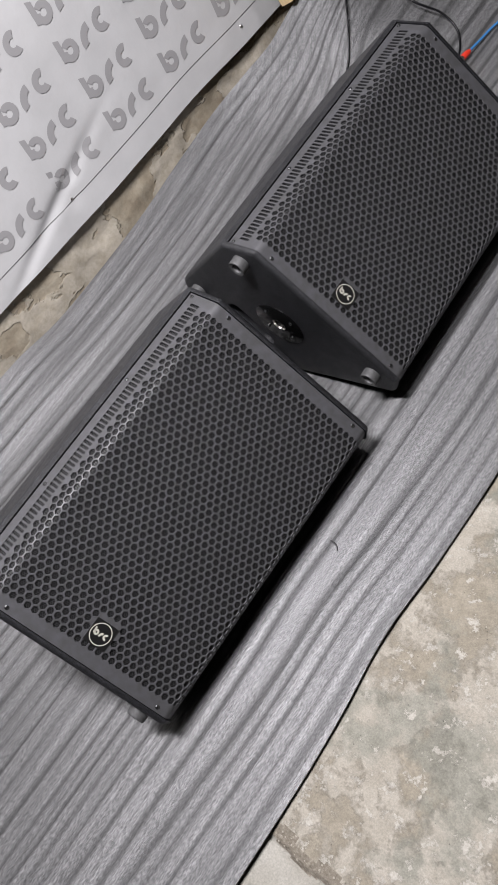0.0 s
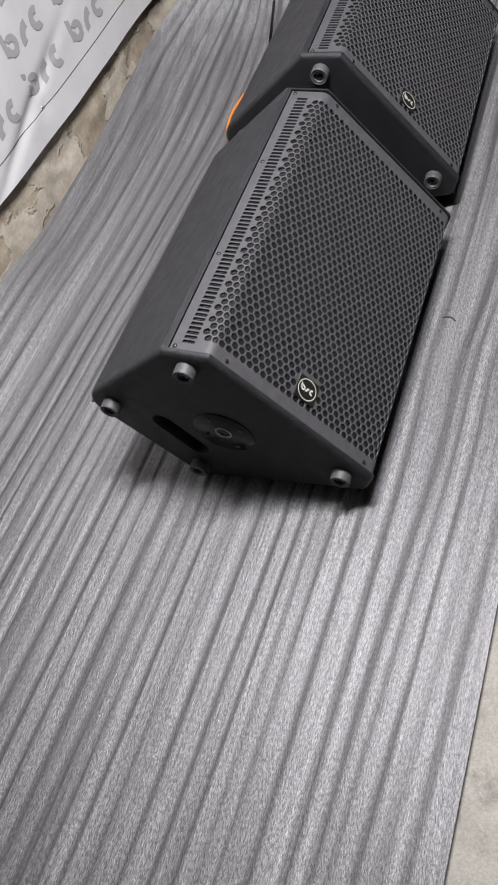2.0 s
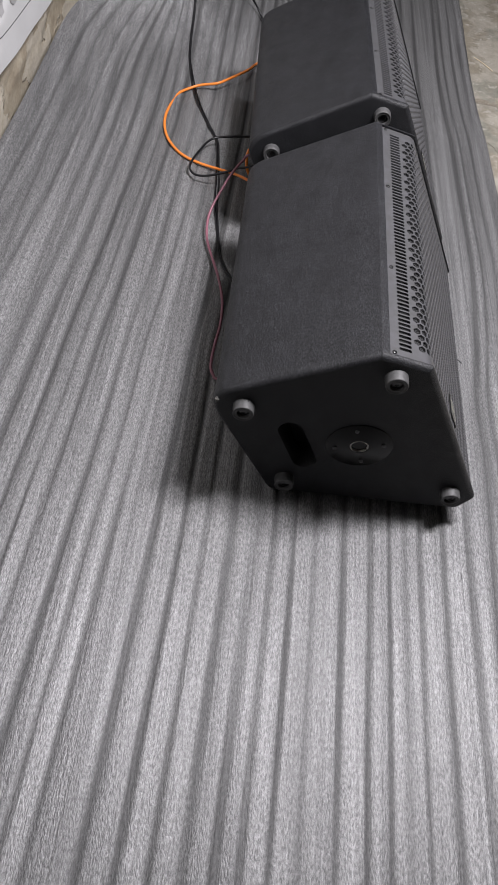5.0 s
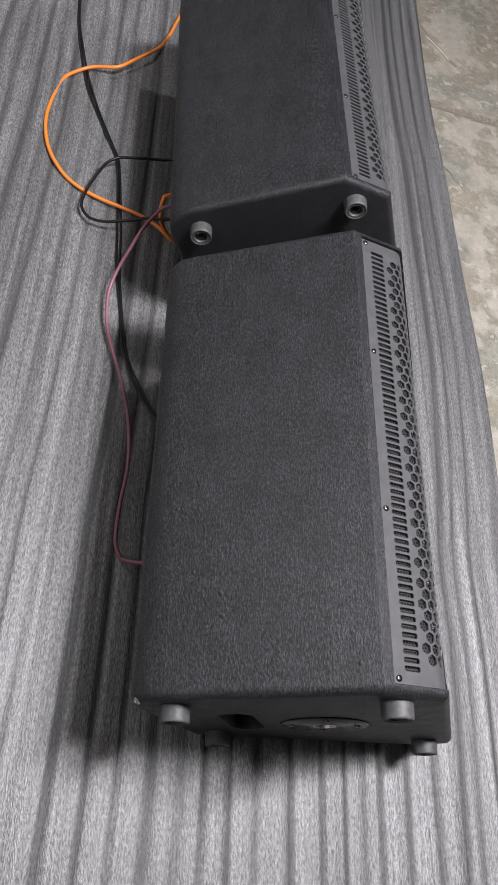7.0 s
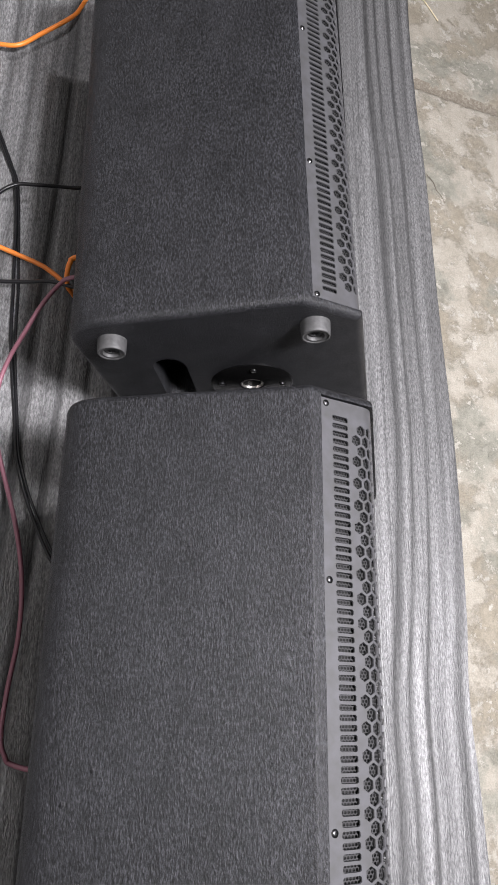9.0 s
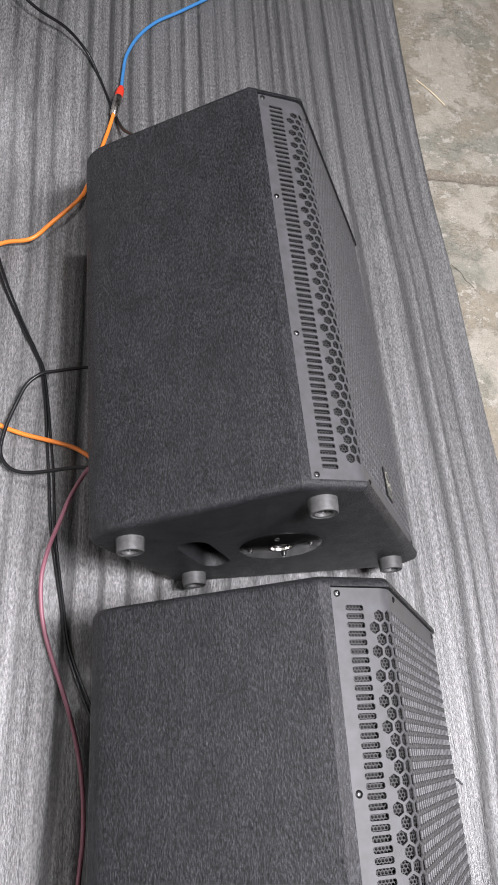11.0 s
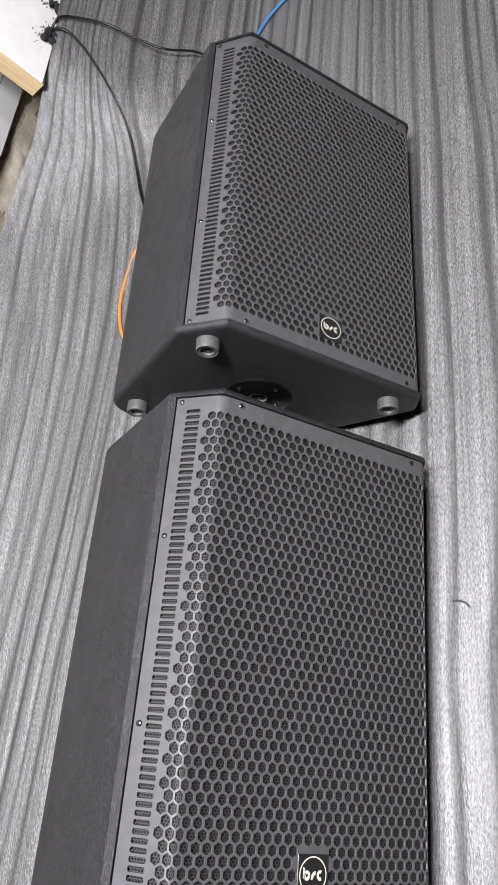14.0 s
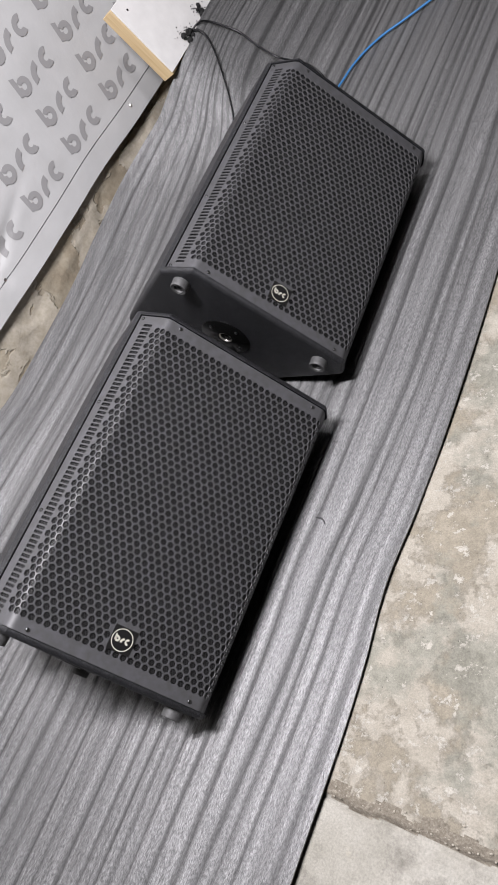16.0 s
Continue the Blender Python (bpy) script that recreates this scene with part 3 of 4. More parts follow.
def build_body(cab):
    bm = bmesh.new()
    sections = []
    R = 0.011
    ends = [R * (1 - math.cos(radians(a))) for a in (0, 18, 36, 54, 72, 90)]
    drawn = [R * (1 - math.sin(radians(a))) for a in (0, 18, 36, 54, 72, 90)]
    for y, d in zip(ends, drawn):
        sections.append((y, d, 0.0))
    sections += [(0.0128, 0, 0), (0.0130, 0, 0.02)]
    full = sections + [(LENGTH - y, d, sk) for y, d, sk in reversed(sections)]
    rings = []
    for y, d, sk in full:
        rings.append([bm.verts.new((p.x, y, p.y)) for p in body_profile(d, sk)])
    m = len(rings[0])
    for p, q in zip(rings, rings[1:]):
        for k in range(m):
            j = (k + 1) % m
            if (p[k].co - p[j].co).length + (q[k].co - q[j].co).length > 1e-6:
                bm.faces.new((p[k], q[k], q[j], p[j]))
    bm.faces.new(rings[-1])
    # end panel with the hand hold and the pole socket cut into it
    hold = [bm.verts.new((x, 0.0, z)) for x, z in slot_loop(*HANDLE)]
    hole = [bm.verts.new((POLE[0] + 0.0185 * math.cos(a), 0.0, POLE[1] + 0.0185 * math.sin(a))) for a in [2 * math.pi * k / 24 for k in range(24)]]
    edges = []
    for loop in (rings[0], hold, hole):
        for k in range(len(loop)):
            a, b = loop[k], loop[(k + 1) % len(loop)]
            if (a.co - b.co).length < 1e-7:
                continue
            e = bm.edges.get((a, b)) or bm.edges.new((a, b))
            edges.append(e)
    bmesh.ops.triangle_fill(bm, edges=edges, use_beauty=True, use_dissolve=False)
    # hand hold: a soft lip, then walls and a floor
    prev = hold
    for depth, grow in ((0.004, -0.0015), (0.01, -0.003), (0.055, -0.004)):
        cx, cz, ang, half, r = HANDLE
        ring = [bm.verts.new((x, depth, z)) for x, z in slot_loop(cx, cz, ang, half, r + grow)]
        for k in range(len(ring)):
            j = (k + 1) % len(ring)
            bm.faces.new((prev[k], ring[k], ring[j], prev[j]))
        prev = ring
    bm.faces.new(prev)
    bmesh.ops.remove_doubles(bm, verts=bm.verts, dist=1e-6)
    bmesh.ops.recalc_face_normals(bm, faces=bm.faces)
    return smooth(part("body", bm, COAT, cab, "black textured cabinet shell"), 35)


# the folded grille: v runs across it from the ridge, u along the cabinet
AB = (Vector(CORNERS[1]) - Vector(CORNERS[0])).length
BC = (Vector(CORNERS[2]) - Vector(CORNERS[1])).length
PITCH, ROW = 0.0155, 0.01343


BENDS = ((AB, 0.014), (AB + BC, 0.012))


def fold(u, v, hgt):
    """The place of (u, v) on the folded sheet, hgt above the cabinet's outline; its two bends are round."""
    c = [Vector(q) for q in CORNERS[:4]]
    dirs = [(c[k + 1] - c[k]).normalized() for k in range(3)]
    marks = [0.0, AB, AB + BC]
    for j, (mark, cut) in enumerate(BENDS):
        if abs(v - mark) < cut:
            t = (v - mark + cut) / (2 * cut)
            p0, p1, p2 = c[j + 1] - dirs[j] * cut, c[j + 1], c[j + 1] + dirs[j + 1] * cut
            base = (1 - t) ** 2 * p0 + 2 * t * (1 - t) * p1 + t * t * p2
            along_it = ((1 - t) * (p1 - p0) + t * (p2 - p1)).normalized()
            break
    else:
        k = 0 if v < marks[1] else 1 if v < marks[2] else 2
        base, along_it = c[k] + dirs[k] * (v - marks[k]), dirs[k]
    p = base + Vector((-along_it.y, along_it.x)) * hgt
    return Vector((p.x, u, p.y))


def build_grille(cab):
    v_end = AB + BC + 0.034
    u0, u1, v0 = 0.0140, LENGTH - 0.0140, 0.0145
    bm = bmesh.new()

    hub = bm.verts.layers.float_vector.new("hub")

    def loop(points):
        vs = [bm.verts.new((u, v, 0)) for u, v in points]
        middle = sum((q.co for q in vs), Vector()) / len(vs)
        for q in vs:
            q[hub] = middle
        for k in range(len(vs)):
            bm.edges.new((vs[k], vs[(k + 1) % len(vs)]))

    loop([(u0, v0), (u1, v0), (u1, v_end), (u0, v_end)])
    hex_r = 0.0064 / math.cos(math.pi / 6)
    first = 0.0457
    badge_u, badge_v = 0.074, AB + 0.199
    for r in range(47):
        u = first + ROW * r
        start = 0.0743 if r % 2 == 0 else 0.0743 - PITCH / 2
        v = start
        while v < v_end - 0.008:
            if not (abs(u - badge_u) < 0.027 and abs(v - badge_v) < 0.027):
                loop([(u + hex_r * math.cos(math.pi / 3 * k), v + hex_r * math.sin(math.pi / 3 * k)) for k in range(6)])
            v += PITCH
    s = 0.0325
    while s < LENGTH - 0.031:
        w = 0.0033
        loop([(s - w, 0.0335), (s - w * 0.55, 0.0317), (s + w * 0.55, 0.0317), (s + w, 0.0335), (s + w, 0.0529), (s + w * 0.55, 0.0547), (s - w * 0.55, 0.0547), (s - w, 0.0529)])
        s += 0.00985
    bmesh.ops.triangle_fill(bm, edges=bm.edges[:], use_beauty=True, use_dissolve=False)
    for cut in [mark + width * q / 4 for mark, width in BENDS for q in range(-4, 5)]:
        bmesh.ops.bisect_plane(bm, geom=bm.verts[:] + bm.edges[:] + bm.faces[:], dist=1e-7, plane_co=(0, cut, 0), plane_no=(0, 1, 0))
    bmesh.ops.recalc_face_normals(bm, faces=bm.faces)
    if sum(f.normal.z for f in bm.faces) < 0:
        bmesh.ops.reverse_faces(bm, faces=bm.faces)
    # holes with a softened lip, then a straight wall
    for drop, draw in ((-0.0006, 0.0004), (-0.0022, 0.0)):
        edge = [e for e in bm.edges if e.is_boundary]
        walls = bmesh.ops.extrude_edge_only(bm, edges=edge)["geom"]
        for g in walls:
            if isinstance(g, bmesh.types.BMVert):
                inward = Vector((g[hub][0] - g.co.x, g[hub][1] - g.co.y, 0))
                if draw and inward.length < 0.02:
                    g.co += inward.normalized() * draw
                g.co.z = drop
    for v in bm.verts:
        v.co = fold(v.co.x, v.co.y, -0.0035 + v.co.z)
    smooth(part("grille", bm, GRILLE, cab, "folded steel grille with hexagonal holes and vent slots"), 30)
    # fine perforated sheet behind it: six-sided holes in a honeycomb
    pitch = 0.0042
    step_v, step_u = pitch, pitch * math.sqrt(3) / 2
    outer, inner = pitch / math.sqrt(3), pitch / math.sqrt(3) * 0.70
    compass = [(math.cos(math.pi / 3 * k), math.sin(math.pi / 3 * k)) for k in range(6)]
    cells, faces = [], []
    row = 0
    u = u0 + outer
    while u < u1 - outer:
        v = v0 + 0.012 + (step_v / 2 if row % 2 else 0)
        while v < v_end - 0.004:
            first_v = len(cells)
            for size in (outer, inner):
                cells += [tuple(fold(u + size * c, v + size * q, -0.0075)) for c, q in compass]
            for k in range(6):
                j = (k + 1) % 6
                faces.append((first_v + k, first_v + j, first_v + 6 + j, first_v + 6 + k))
            v += step_v
        u += step_u
        row += 1
    me = bpy.data.meshes.new("inner_mesh")
    me.from_pydata(cells, [], faces)
    me.materials.append(MESH)
    sheet = new("inner_mesh", me)
    sheet.parent = cab
    tagged(sheet, "fine perforated black sheet behind the grille")
    # added black sheet that stops light showing through the grille's holes
    bm = bmesh.new()
    rows = [[bm.verts.new(fold(u, v, -0.0135)) for u in (u0, u1)] for v in (v0, AB - 0.014, AB, AB + 0.014, AB + BC - 0.012, AB + BC, AB + BC + 0.012, v_end)]
    for p, q in zip(rows, rows[1:]):
        bm.faces.new((p[0], p[1], q[1], q[0]))
    part("black_backing", bm, VOID, cab, "added black sheet closing the cavity")


def build_badge(cab):
    bm = box(-0.0235, 0.0235, -0.0235, 0.0235, 0.0, 0.0022, 0.0006, 1)
    badge = part("badge", bm, BADGE, cab, "square black badge with a cream ring")
    p = fold(0.074, AB + 0.199, -0.0032)
    d = (Vector(CORNERS[2]) - Vector(CORNERS[1])).normalized()
    x_ax = Vector((0, 1, 0))
    z_ax = Vector((-d.y, 0, d.x)).normalized()
    y_ax = z_ax.cross(x_ax)
    m = Matrix((x_ax, y_ax, z_ax)).transposed().to_4x4()
    m.translation = p
    badge.matrix_local = m

    def ring(bm, cx, cy, r0, r1, a0, a1, steps):
        for k in range(steps):
            p0, p1 = [radians(a0 + (a1 - a0) * (k + j) / steps) for j in (0, 1)]
            bm.faces.new([bm.verts.new((cx + r * math.cos(a), cy + r * math.sin(a), 0)) for r, a in ((r0, p0), (r1, p0), (r1, p1), (r0, p1))])

    # text runs along -u of the cabinet, so the marks are turned half round
    bm = bmesh.new()
    ring(bm, 0, 0, 0.0195, 0.0212, 0, 360, 48)
    bm2 = part("ring", bm, BADGE_INK, badge)
    bm2.matrix_local = Matrix.Translation((0, 0, 0.0026))
    bm = bmesh.new()
    bm.faces.new([bm.verts.new((x, y, 0)) for x, y in ((-0.0155, -0.0028), (-0.0126, -0.0038), (-0.0126, 0.0066), (-0.0155, 0.0078))])
    ring(bm, -0.0094, -0.0004, 0.0016, 0.0050, -200, 140, 16)
    ring(bm, 0.0042, -0.0034, 0.0036, 0.0074, 92, 190, 8)
    ring(bm, 0.0110, -0.0002, 0.0018, 0.0052, 58, 302, 14)
    mk = part("mark", bm, BADGE_INK, badge)
    mk.matrix_local = pose(0, 0, 0.0026, 0, 0, BADGE_TURN) @ Matrix.Diagonal((1.0, 1.15, 1, 1))


BADGE_TURN = -90


def build_loudspeaker():
    cab = thing("loudspeaker", "black wedge stage loudspeaker lying on its side on the foam mat", "loudspeaker", pose(0, 0.02, 0), "loudspeakers in a row")
    build_body(cab)
    build_grille(cab)
    build_badge(cab)
    # feet on the end panel
    first = None
    for x, z in ((-0.239, 0.399), (-0.475, 0.261), (-0.361, 0.058), (-0.032, 0.101)):
        if first is None:
            foot = smooth(part("foot", lathe([(0.0200, 0.0), (0.0192, -0.018), (0.0188, -0.0203), (0.0176, -0.0210), (0.0162, -0.0206), (0.0158, -0.0198), (0.0120, -0.0198), (0.0112, -0.0185), (0.0108, -0.013), (0.001, -0.013)], "y", 32), RUBBER, cab, "grey rubber foot with a sunk screw"), 50)
            washer = smooth(part("screw", lathe([(0.0088, -0.013), (0.0088, -0.0150), (0.0075, -0.0162), (0.0042, -0.0166), (0.0038, -0.0145), (0.001, -0.0145)], "y", 16), DARK, foot), 40)
            first = (foot.data, washer.data)
        else:
            foot = new("foot", first[0])
            foot.parent = cab
            tagged(foot, "grey rubber foot with a sunk screw")
            washer = new("screw", first[1])
            washer.parent = foot
        foot.matrix_local = Matrix.Translation((x, 0.0005, z))
    # pole socket
    x, z = POLE
    fl = smooth(part("pole_socket", lathe([(0.0625, 0.0005), (0.0625, -0.0012), (0.0612, -0.0022), (0.024, -0.0022), (0.0205, -0.0035), (0.0180, -0.0035), (0.0176, 0.004), (0.0176, 0.07), (0.001, 0.07)], "y", 48), FLANGE, cab, "round black steel pole socket"), 40)
    fl.matrix_local = Matrix.Translation((x, 0, z))
    cup = smooth(part("cup", lathe([(0.0174, 0.001), (0.0172, -0.0030), (0.0162, -0.0036), (0.0152, -0.0030), (0.0140, 0.006), (0.0100, 0.016), (0.001, 0.018)], "y", 32), STEEL, fl, "bare steel cup"), 40)
    bolt_mesh = None
    for k in range(4):
        a = radians(20 + 90 * k)
        if bolt_mesh is None:
            bolt = smooth(part("bolt", lathe([(0.0042, -0.002), (0.0040, -0.0042), (0.0022, -0.0046), (0.0020, -0.0034), (0.0005, -0.0034)], "y", 14), DARK, fl), 40)
            bolt_mesh = bolt.data
        else:
            bolt = new("bolt", bolt_mesh)
            bolt.parent = fl
        bolt.matrix_local = Matrix.Translation((0.046 * math.cos(a), 0, 0.046 * math.sin(a)))
    # grille screws
    screw_mesh = None
    places = [(u, 0.0225) for u in (0.020, 0.232, 0.479, 0.689)] + [(u, AB + w) for u in (0.023, 0.688) for w in (0.034, 0.370)]
    for u, v in places:
        if screw_mesh is None:
            sc = smooth(part("screw", lathe([(0.0040, 0.0), (0.0040, 0.0012), (0.0030, 0.0022), (0.0016, 0.0024), (0.0014, 0.0012), (0.0004, 0.0012)], "z", 14), DARK, cab), 40)
            screw_mesh = sc.data
        else:
            sc = new("screw", screw_mesh)
            sc.parent = cab
        d = (Vector(CORNERS[1]) - Vector(CORNERS[0])) if v < AB else (Vector(CORNERS[2]) - Vector(CORNERS[1]))
        d.normalize()
        z_ax, x_ax = Vector((-d.y, 0, d.x)), Vector((0, 1, 0))
        m = Matrix((x_ax, z_ax.cross(x_ax), z_ax)).transposed().to_4x4()
        m.translation = fold(u, v, -0.0036)
        sc.matrix_local = m
    # low rubber blocks that hold the front edge off the mat
    for u in (0.07, 0.64):
        f = part("side_foot", lathe([(0.016, 0.0), (0.0185, 0.042)], "z", 20), RUBBER, cab)
        f.matrix_local = Matrix.Translation((-0.045, u, 0.0))
    return cab


near_speaker = build_loudspeaker()
copy_thing(near_speaker, pose(-0.0075, 0.8415, -0.0015, -0.6, 0, 1.85) @ Matrix.Diagonal((1, 0.976, 1, 1)))

# a pale scuff on the near cabinet's corner
corner = body_profile(0.0045, 0.0)[-4]
bm = bmesh.new()
bmesh.ops.create_icosphere(bm, subdivisions=3, radius=0.0062, matrix=Matrix.Translation((corner.x, 0.0035, corner.y)))
for v in bm.verts:
    c = Vector((corner.x, 0.0035, corner.y))
    v.co = c + (v.co - c) * (0.72 + 0.5 * noise.noise(v.co * 260))
smooth(part("scuff", bm, SCUFF, near_speaker, "pale scuff where the coat is worn"), 60)

# ---- cables ----
def cable(name, label, points, radius, material, group=""):
    ob = part(name, tube(spline(points, 10), radius), material)
    smooth(ob, 60)
    return tagged(ob, label, "cable", group)


def laid(points, radius):
    """The points, raised where they would sink into the mat."""
    out = []
    for x, y, z in points:
        lo, hi = 0.0, 1.0
        for k in range(30):
            s = (lo + hi) / 2
            lo, hi = (s, hi) if mat_point(s, y)[0] > x else (lo, s)
        out.append((x, y, max(z, mat_point(lo, y)[2] + radius)))
    return out


cable("extension_cable", "orange extension cable looping over the foam mat", [
    (-0.511, 1.893, 0.017), (-0.521, 1.85, 0.012), (-0.533, 1.80, 0.012), (-0.547, 1.727, 0.022), (-0.561, 1.66, 0.040), (-0.577, 1.615, 0.045), (-0.628, 1.555, 0.038), (-0.666, 1.513, 0.035),
    (-0.716, 1.511, 0.020), (-0.748, 1.496, 0.012), (-0.782, 1.456, 0.008), (-0.796, 1.395, 0.006), (-0.803, 1.322, 0.006), (-0.796, 1.257, 0.006), (-0.777, 1.200, 0.006), (-0.743, 1.149, 0.006),
    (-0.707, 1.121, 0.006), (-0.662, 1.101, 0.008), (-0.607, 1.085, 0.012), (-0.563, 1.068, 0.018), (-0.523, 1.033, 0.030), (-0.498, 0.998, 0.040)], 0.0042, ORANGE)
cable("power_cable", "orange cable end rising to a loudspeaker's back", [
    (-0.498, 0.998, 0.040), (-0.518, 1.003, 0.060), (-0.533, 1.002, 0.090), (-0.537, 1.011, 0.110), (-0.536, 1.021, 0.125), (-0.528, 1.030, 0.130), (-0.47, 1.05, 0.15)], 0.0042, ORANGE)
# a thin twin lead: two black strands side by side
TWIN = [(-0.777, 1.644, 0.014), (-0.761, 1.581, 0.010), (-0.742, 1.504, 0.007), (-0.714, 1.418, 0.005), (-0.680, 1.338, 0.005), (-0.650, 1.274, 0.005), (-0.634, 1.235, 0.005), (-0.624, 1.166, 0.005),
        (-0.617, 1.085, 0.005), (-0.611, 1.020, 0.005), (-0.604, 0.932, 0.005), (-0.593, 0.862, 0.005), (-0.581, 0.794, 0.005), (-0.570, 0.728, 0.006), (-0.545, 0.655, 0.012), (-0.50, 0.56, 0.04), (-0.45, 0.50, 0.09)]
DROP = [(-0.928, 2.008, 0.336), (-0.900, 2.012, 0.334), (-0.872, 2.000, 0.306), (-0.837, 1.950, 0.262), (-0.803, 1.878, 0.198), (-0.790, 1.81, 0.120), (-0.785, 1.72, 0.045)]
cable("long_black_cable", "thin black cable lying along the foam mat", laid(DROP + TWIN, 0.0028), 0.0028, BLACKCABLE, "twin black leads")
cable("long_black_cable", "thin black cable lying beside its twin on the foam mat", laid([(x + 0.004, y - 0.006, z) for x, y, z in DROP] + [(x + 0.0060 + 0.0022 * math.sin(y * 14), y, z) for x, y, z in TWIN], 0.0024), 0.0024, BLACKCABLE, "twin black leads")
cable("black_loop_cable", "thin black cable looping from a loudspeaker's back", [
    (-0.45, 1.20, 0.09), (-0.508, 1.221, 0.060), (-0.540, 1.220, 0.050), (-0.572, 1.217, 0.045), (-0.605, 1.213, 0.040), (-0.631, 1.209, 0.035), (-0.655, 1.190, 0.030), (-0.672, 1.153, 0.025), (-0.687, 1.110, 0.020),
    (-0.694, 1.068, 0.018), (-0.688, 1.044, 0.018), (-0.670, 1.026, 0.020), (-0.640, 1.017, 0.030), (-0.596, 1.015, 0.050), (-0.559, 1.010, 0.075), (-0.536, 1.001, 0.090), (-0.514, 0.988, 0.110), (-0.46, 0.97, 0.14)], 0.0034, BLACKCABLE)
cable("pink_cable", "dusty pink cable snaking between the loudspeakers", [
    (-0.45, 1.01, 0.17), (-0.530, 0.987, 0.140), (-0.547, 0.982, 0.120), (-0.569, 0.950, 0.100), (-0.586, 0.912, 0.080), (-0.602, 0.877, 0.055), (-0.612, 0.839, 0.035), (-0.612, 0.799, 0.025), (-0.606, 0.758, 0.020),
    (-0.594, 0.717, 0.018), (-0.559, 0.617, 0.018), (-0.541, 0.538, 0.018), (-0.536, 0.461, 0.016), (-0.542, 0.386, 0.014), (-0.543, 0.327, 0.013), (-0.535, 0.300, 0.013), (-0.521, 0.288, 0.014), (-0.46, 0.275, 0.05)], 0.0036, PINK)
cable("blue_cable", "blue signal cable running off over the mat", [
    (-0.494, 1.982, 0.017), (-0.490, 2.04, 0.012), (-0.482, 2.10, 0.010), (-0.455, 2.168, 0.010), (-0.41, 2.23, 0.010), (-0.34, 2.29, 0.010), (-0.20, 2.42, 0.012), (-0.05, 2.60, 0.012), (0.05, 2.95, 0.01), (0.06, 3.6, 0.01)], 0.0040, BLUE)
cable("short_black_cable", "thin black cable drooping to a loudspeaker's back", [
    (-0.928, 2.012, 0.338), (-0.900, 2.040, 0.344), (-0.873, 2.060, 0.318), (-0.806, 2.07, 0.256), (-0.75, 2.05, 0.205), (-0.68, 2.032, 0.150), (-0.62, 2.058, 0.092), (-0.575, 2.052, 0.044), (-0.545, 2.01, 0.014), (-0.517, 1.935, 0.0045), (-0.492, 1.85, 0.022), (-0.47, 1.78, 0.07)], 0.0034, BLACKCABLE)

plug_end = thing("cable_connector", "silver barrel connector with a red boot joining two cables", "connector", pose(-0.511, 1.892, 0.017, 0, 0, -10.6))
smooth(part("barrel", lathe([(0.006, 0.0), (0.009, 0.004), (0.0095, 0.03), (0.0095, 0.055), (0.008, 0.06)], "y", 18), STEEL, plug_end, "silver metal barrel"), 40)
smooth(part("boot", lathe([(0.0090, 0.060), (0.0095, 0.066), (0.0085, 0.082), (0.005, 0.092)], "y", 18), RED, plug_end, "red plastic boot"), 40)

# a small curved tear in the mat's skin
tear = part("tear", tube(spline(laid([(0.044, 0.4975, 0.0), (0.051, 0.4972, 0.0), (0.058, 0.4965, 0.0), (0.0625, 0.4948, 0.0), (0.067, 0.4925, 0.0), (0.073, 0.4855, 0.0)], 0.0008), 6), 0.0017, 6), SEAM, foam_mat, "small dark curved tear")

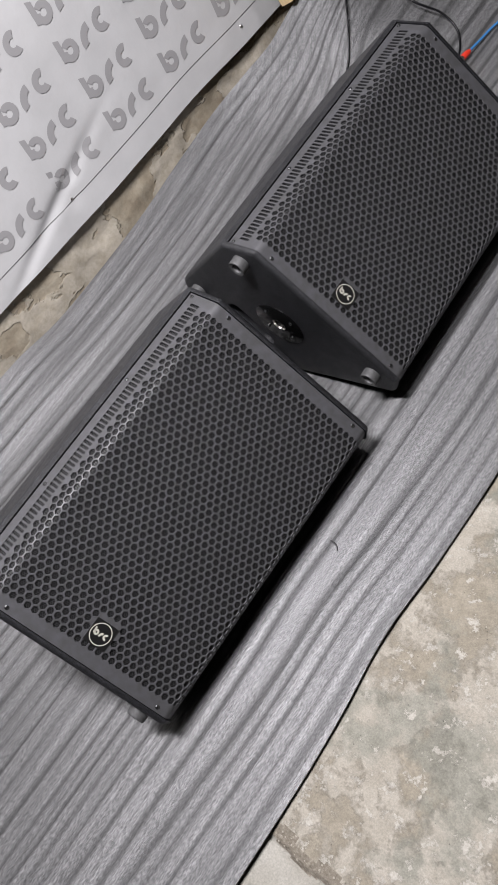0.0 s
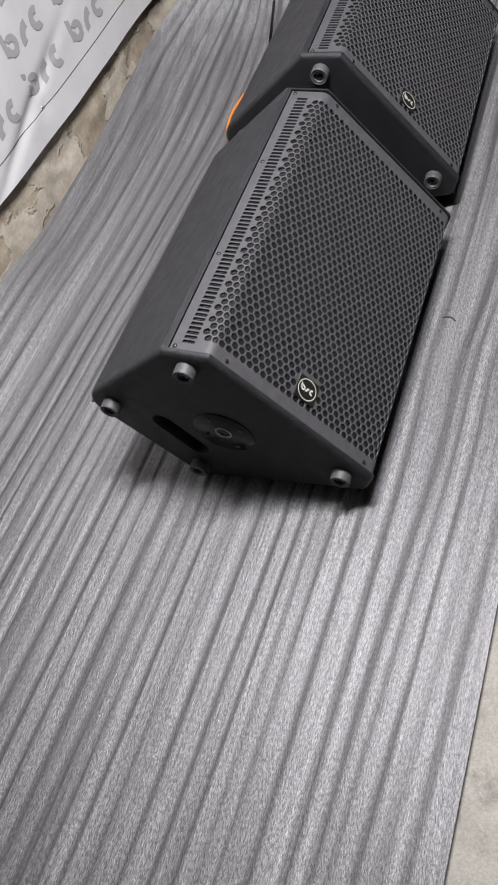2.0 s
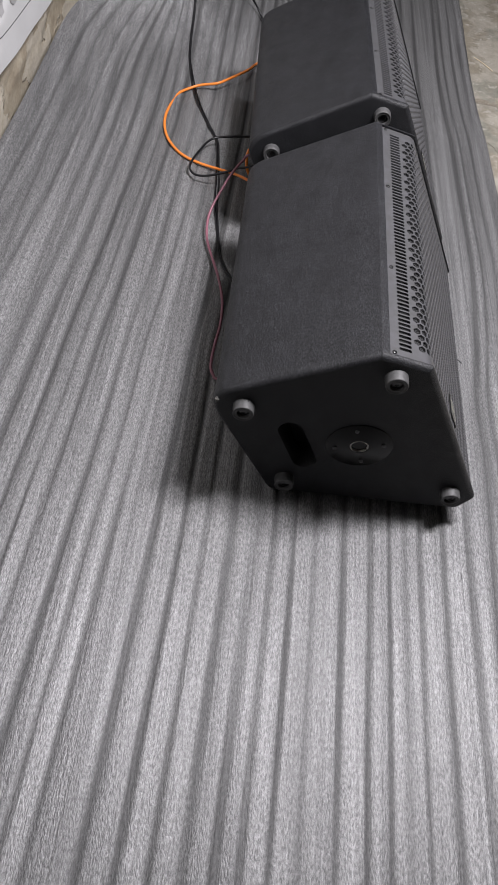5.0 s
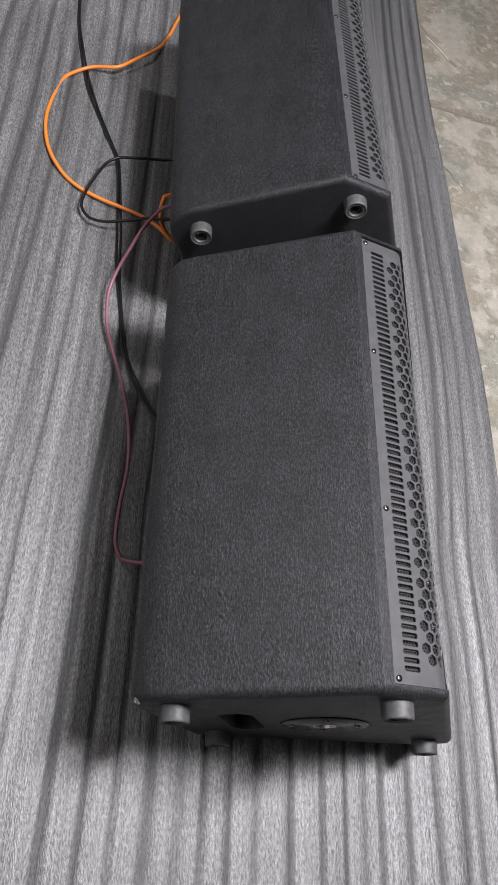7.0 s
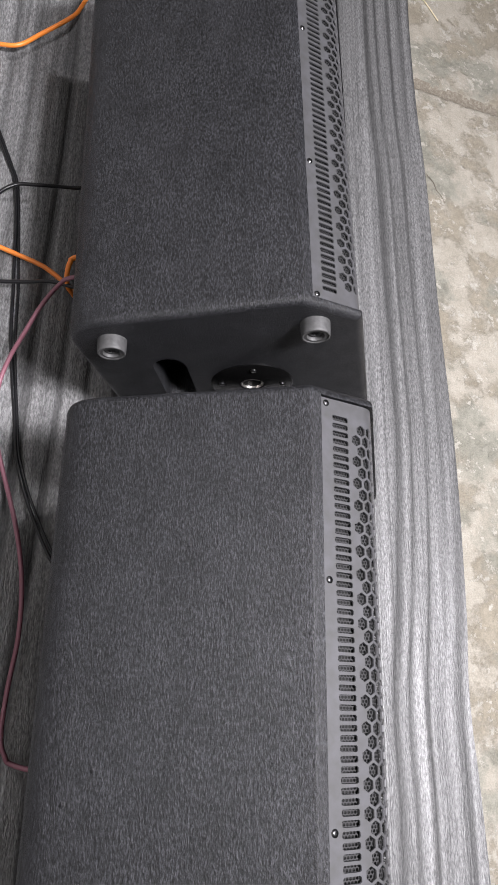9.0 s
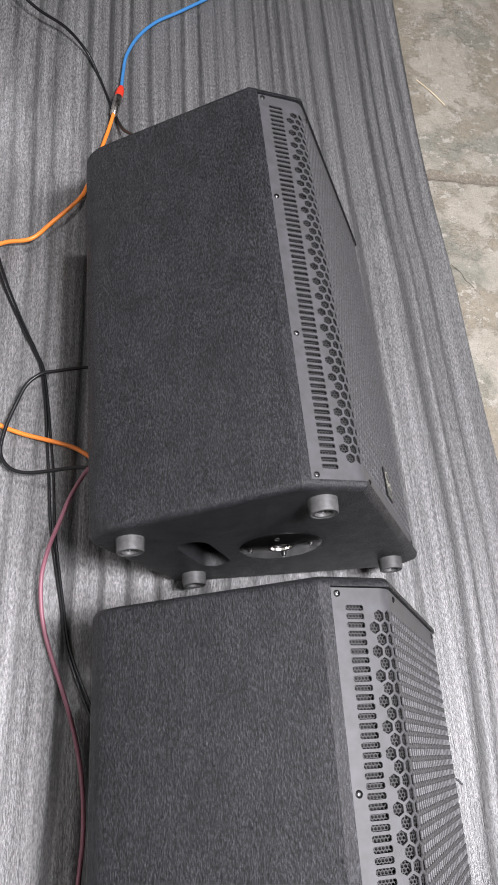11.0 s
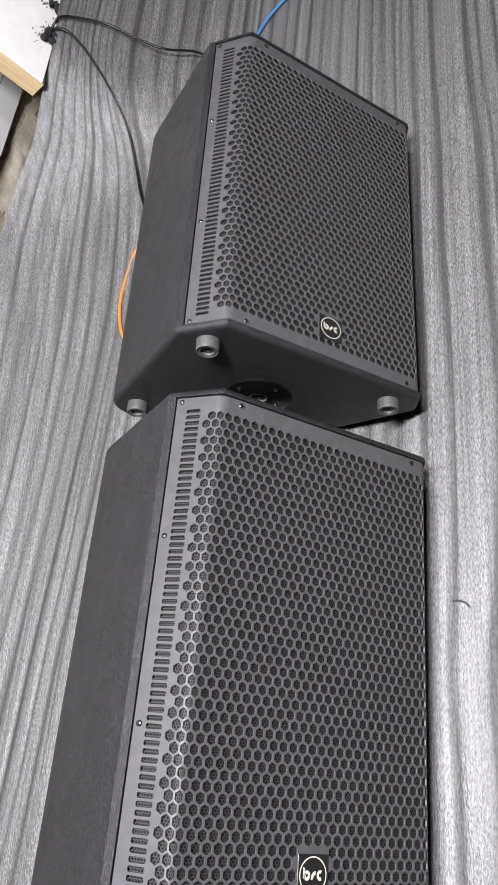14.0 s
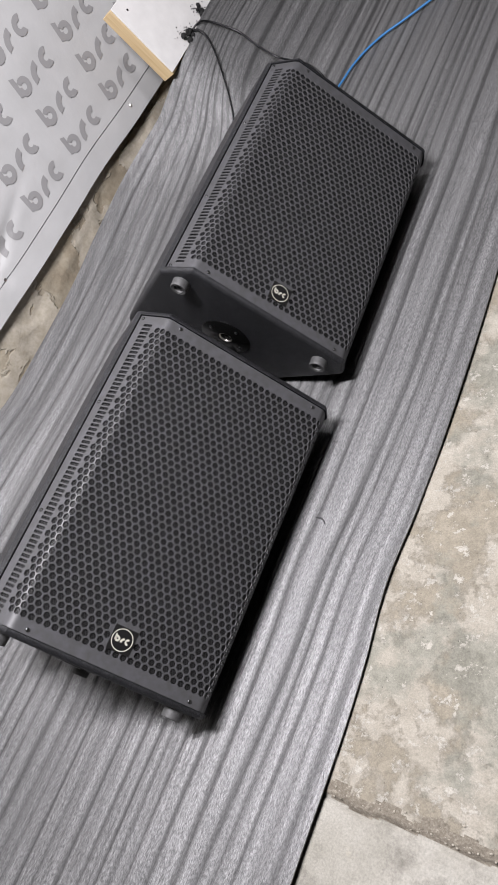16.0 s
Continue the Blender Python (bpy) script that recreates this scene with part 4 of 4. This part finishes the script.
# black sealed cable holes in the board, with soot specks about them
random.seed(4)
for y0, z0, size in ((1.985, 0.340, 1.0), (2.095, 0.350, 0.85)):
    knot = thing("cable_knot", "lumpy black sealed cable hole in the white panel", "cable gland", Matrix.Translation((-0.831 - 0.277 * z0, y0, z0)) @ pose(0, 0, 0, 0, -15.5, 0), "sealed cable holes")
    bm = bmesh.new()
    for k in range(9):
        c = Vector((random.uniform(0.0, 0.008), random.gauss(0, 0.010), random.gauss(0, 0.010))) * size
        bmesh.ops.create_icosphere(bm, subdivisions=2, radius=random.uniform(0.006, 0.011) * size, matrix=Matrix.Translation(c))
    for v in bm.verts:
        v.co += 0.0025 * Vector((noise.noise(v.co * 160), noise.noise(v.co * 160 + Vector((9, 0, 0))), noise.noise(v.co * 160 + Vector((0, 9, 0)))))
    smooth(part("sealant", bm, LINT, knot), 60)
    bm = bmesh.new()
    for k in range(70):
        c = Vector((0.0, random.gauss(0, 0.020), random.gauss(0.006, 0.016))) * size
        c.x = -0.0035
        bmesh.ops.create_icosphere(bm, subdivisions=1, radius=random.uniform(0.0006, 0.0022), matrix=Matrix.Translation(c))
    tagged(part("specks", bm, LINT, knot, "black soot specks"), kind="stuff")

# loose grit in the near joint
GRIT = surface("pale_grit", (0.34, 0.31, 0.26), 0.85)
random.seed(11)
bm = bmesh.new()
for k in range(70):
    x = 0.285 + 0.5 * random.random() ** 1.5
    y = south_joint(x) + 0.004 + abs(random.gauss(0, 0.013))
    r = random.uniform(0.0012, 0.0034)
    rock = Matrix.Translation((x, y, -0.0125 + r * 0.3)) @ pose(0, 0, 0, random.uniform(0, 180), random.uniform(0, 180), 0) @ Matrix.Diagonal((1.0, random.uniform(0.4, 0.9), random.uniform(0.4, 0.8), 1))
    bmesh.ops.create_icosphere(bm, subdivisions=1, radius=r, matrix=rock)
tagged(part("grit", bm, GRIT), "pale loose grit lying in the slab's crumbled joint", "grit", kind="stuff")

# litter on the slab, and a thin strand that stands in for a crack
STRAW = surface("dry_straw", (0.60, 0.52, 0.36), 0.6)
CRACK_LINE = surface("dark_crack_line", (0.14, 0.12, 0.095), 0.8)


def litter(name, label, points, radius, material):
    lifted = [(x, y, z + radius) for x, y, z in points]
    return tagged(smooth(part(name, tube(spline(lifted, 5), radius, 6), material), 60), label, name)


litter("straw", "short dry straw lying on the concrete slab", [(0.277, 2.171, -0.011), (0.311, 2.131, -0.010), (0.343, 2.088, -0.011)], 0.0016, STRAW)
litter("twig", "thin dark bent strand drawn for a crack beside the foam mat", [(0.262, 1.566, -0.009), (0.283, 1.545, -0.010), (0.290, 1.525, -0.010), (0.303, 1.512, -0.010), (0.313, 1.489, -0.011)], 0.0007, CRACK_LINE)
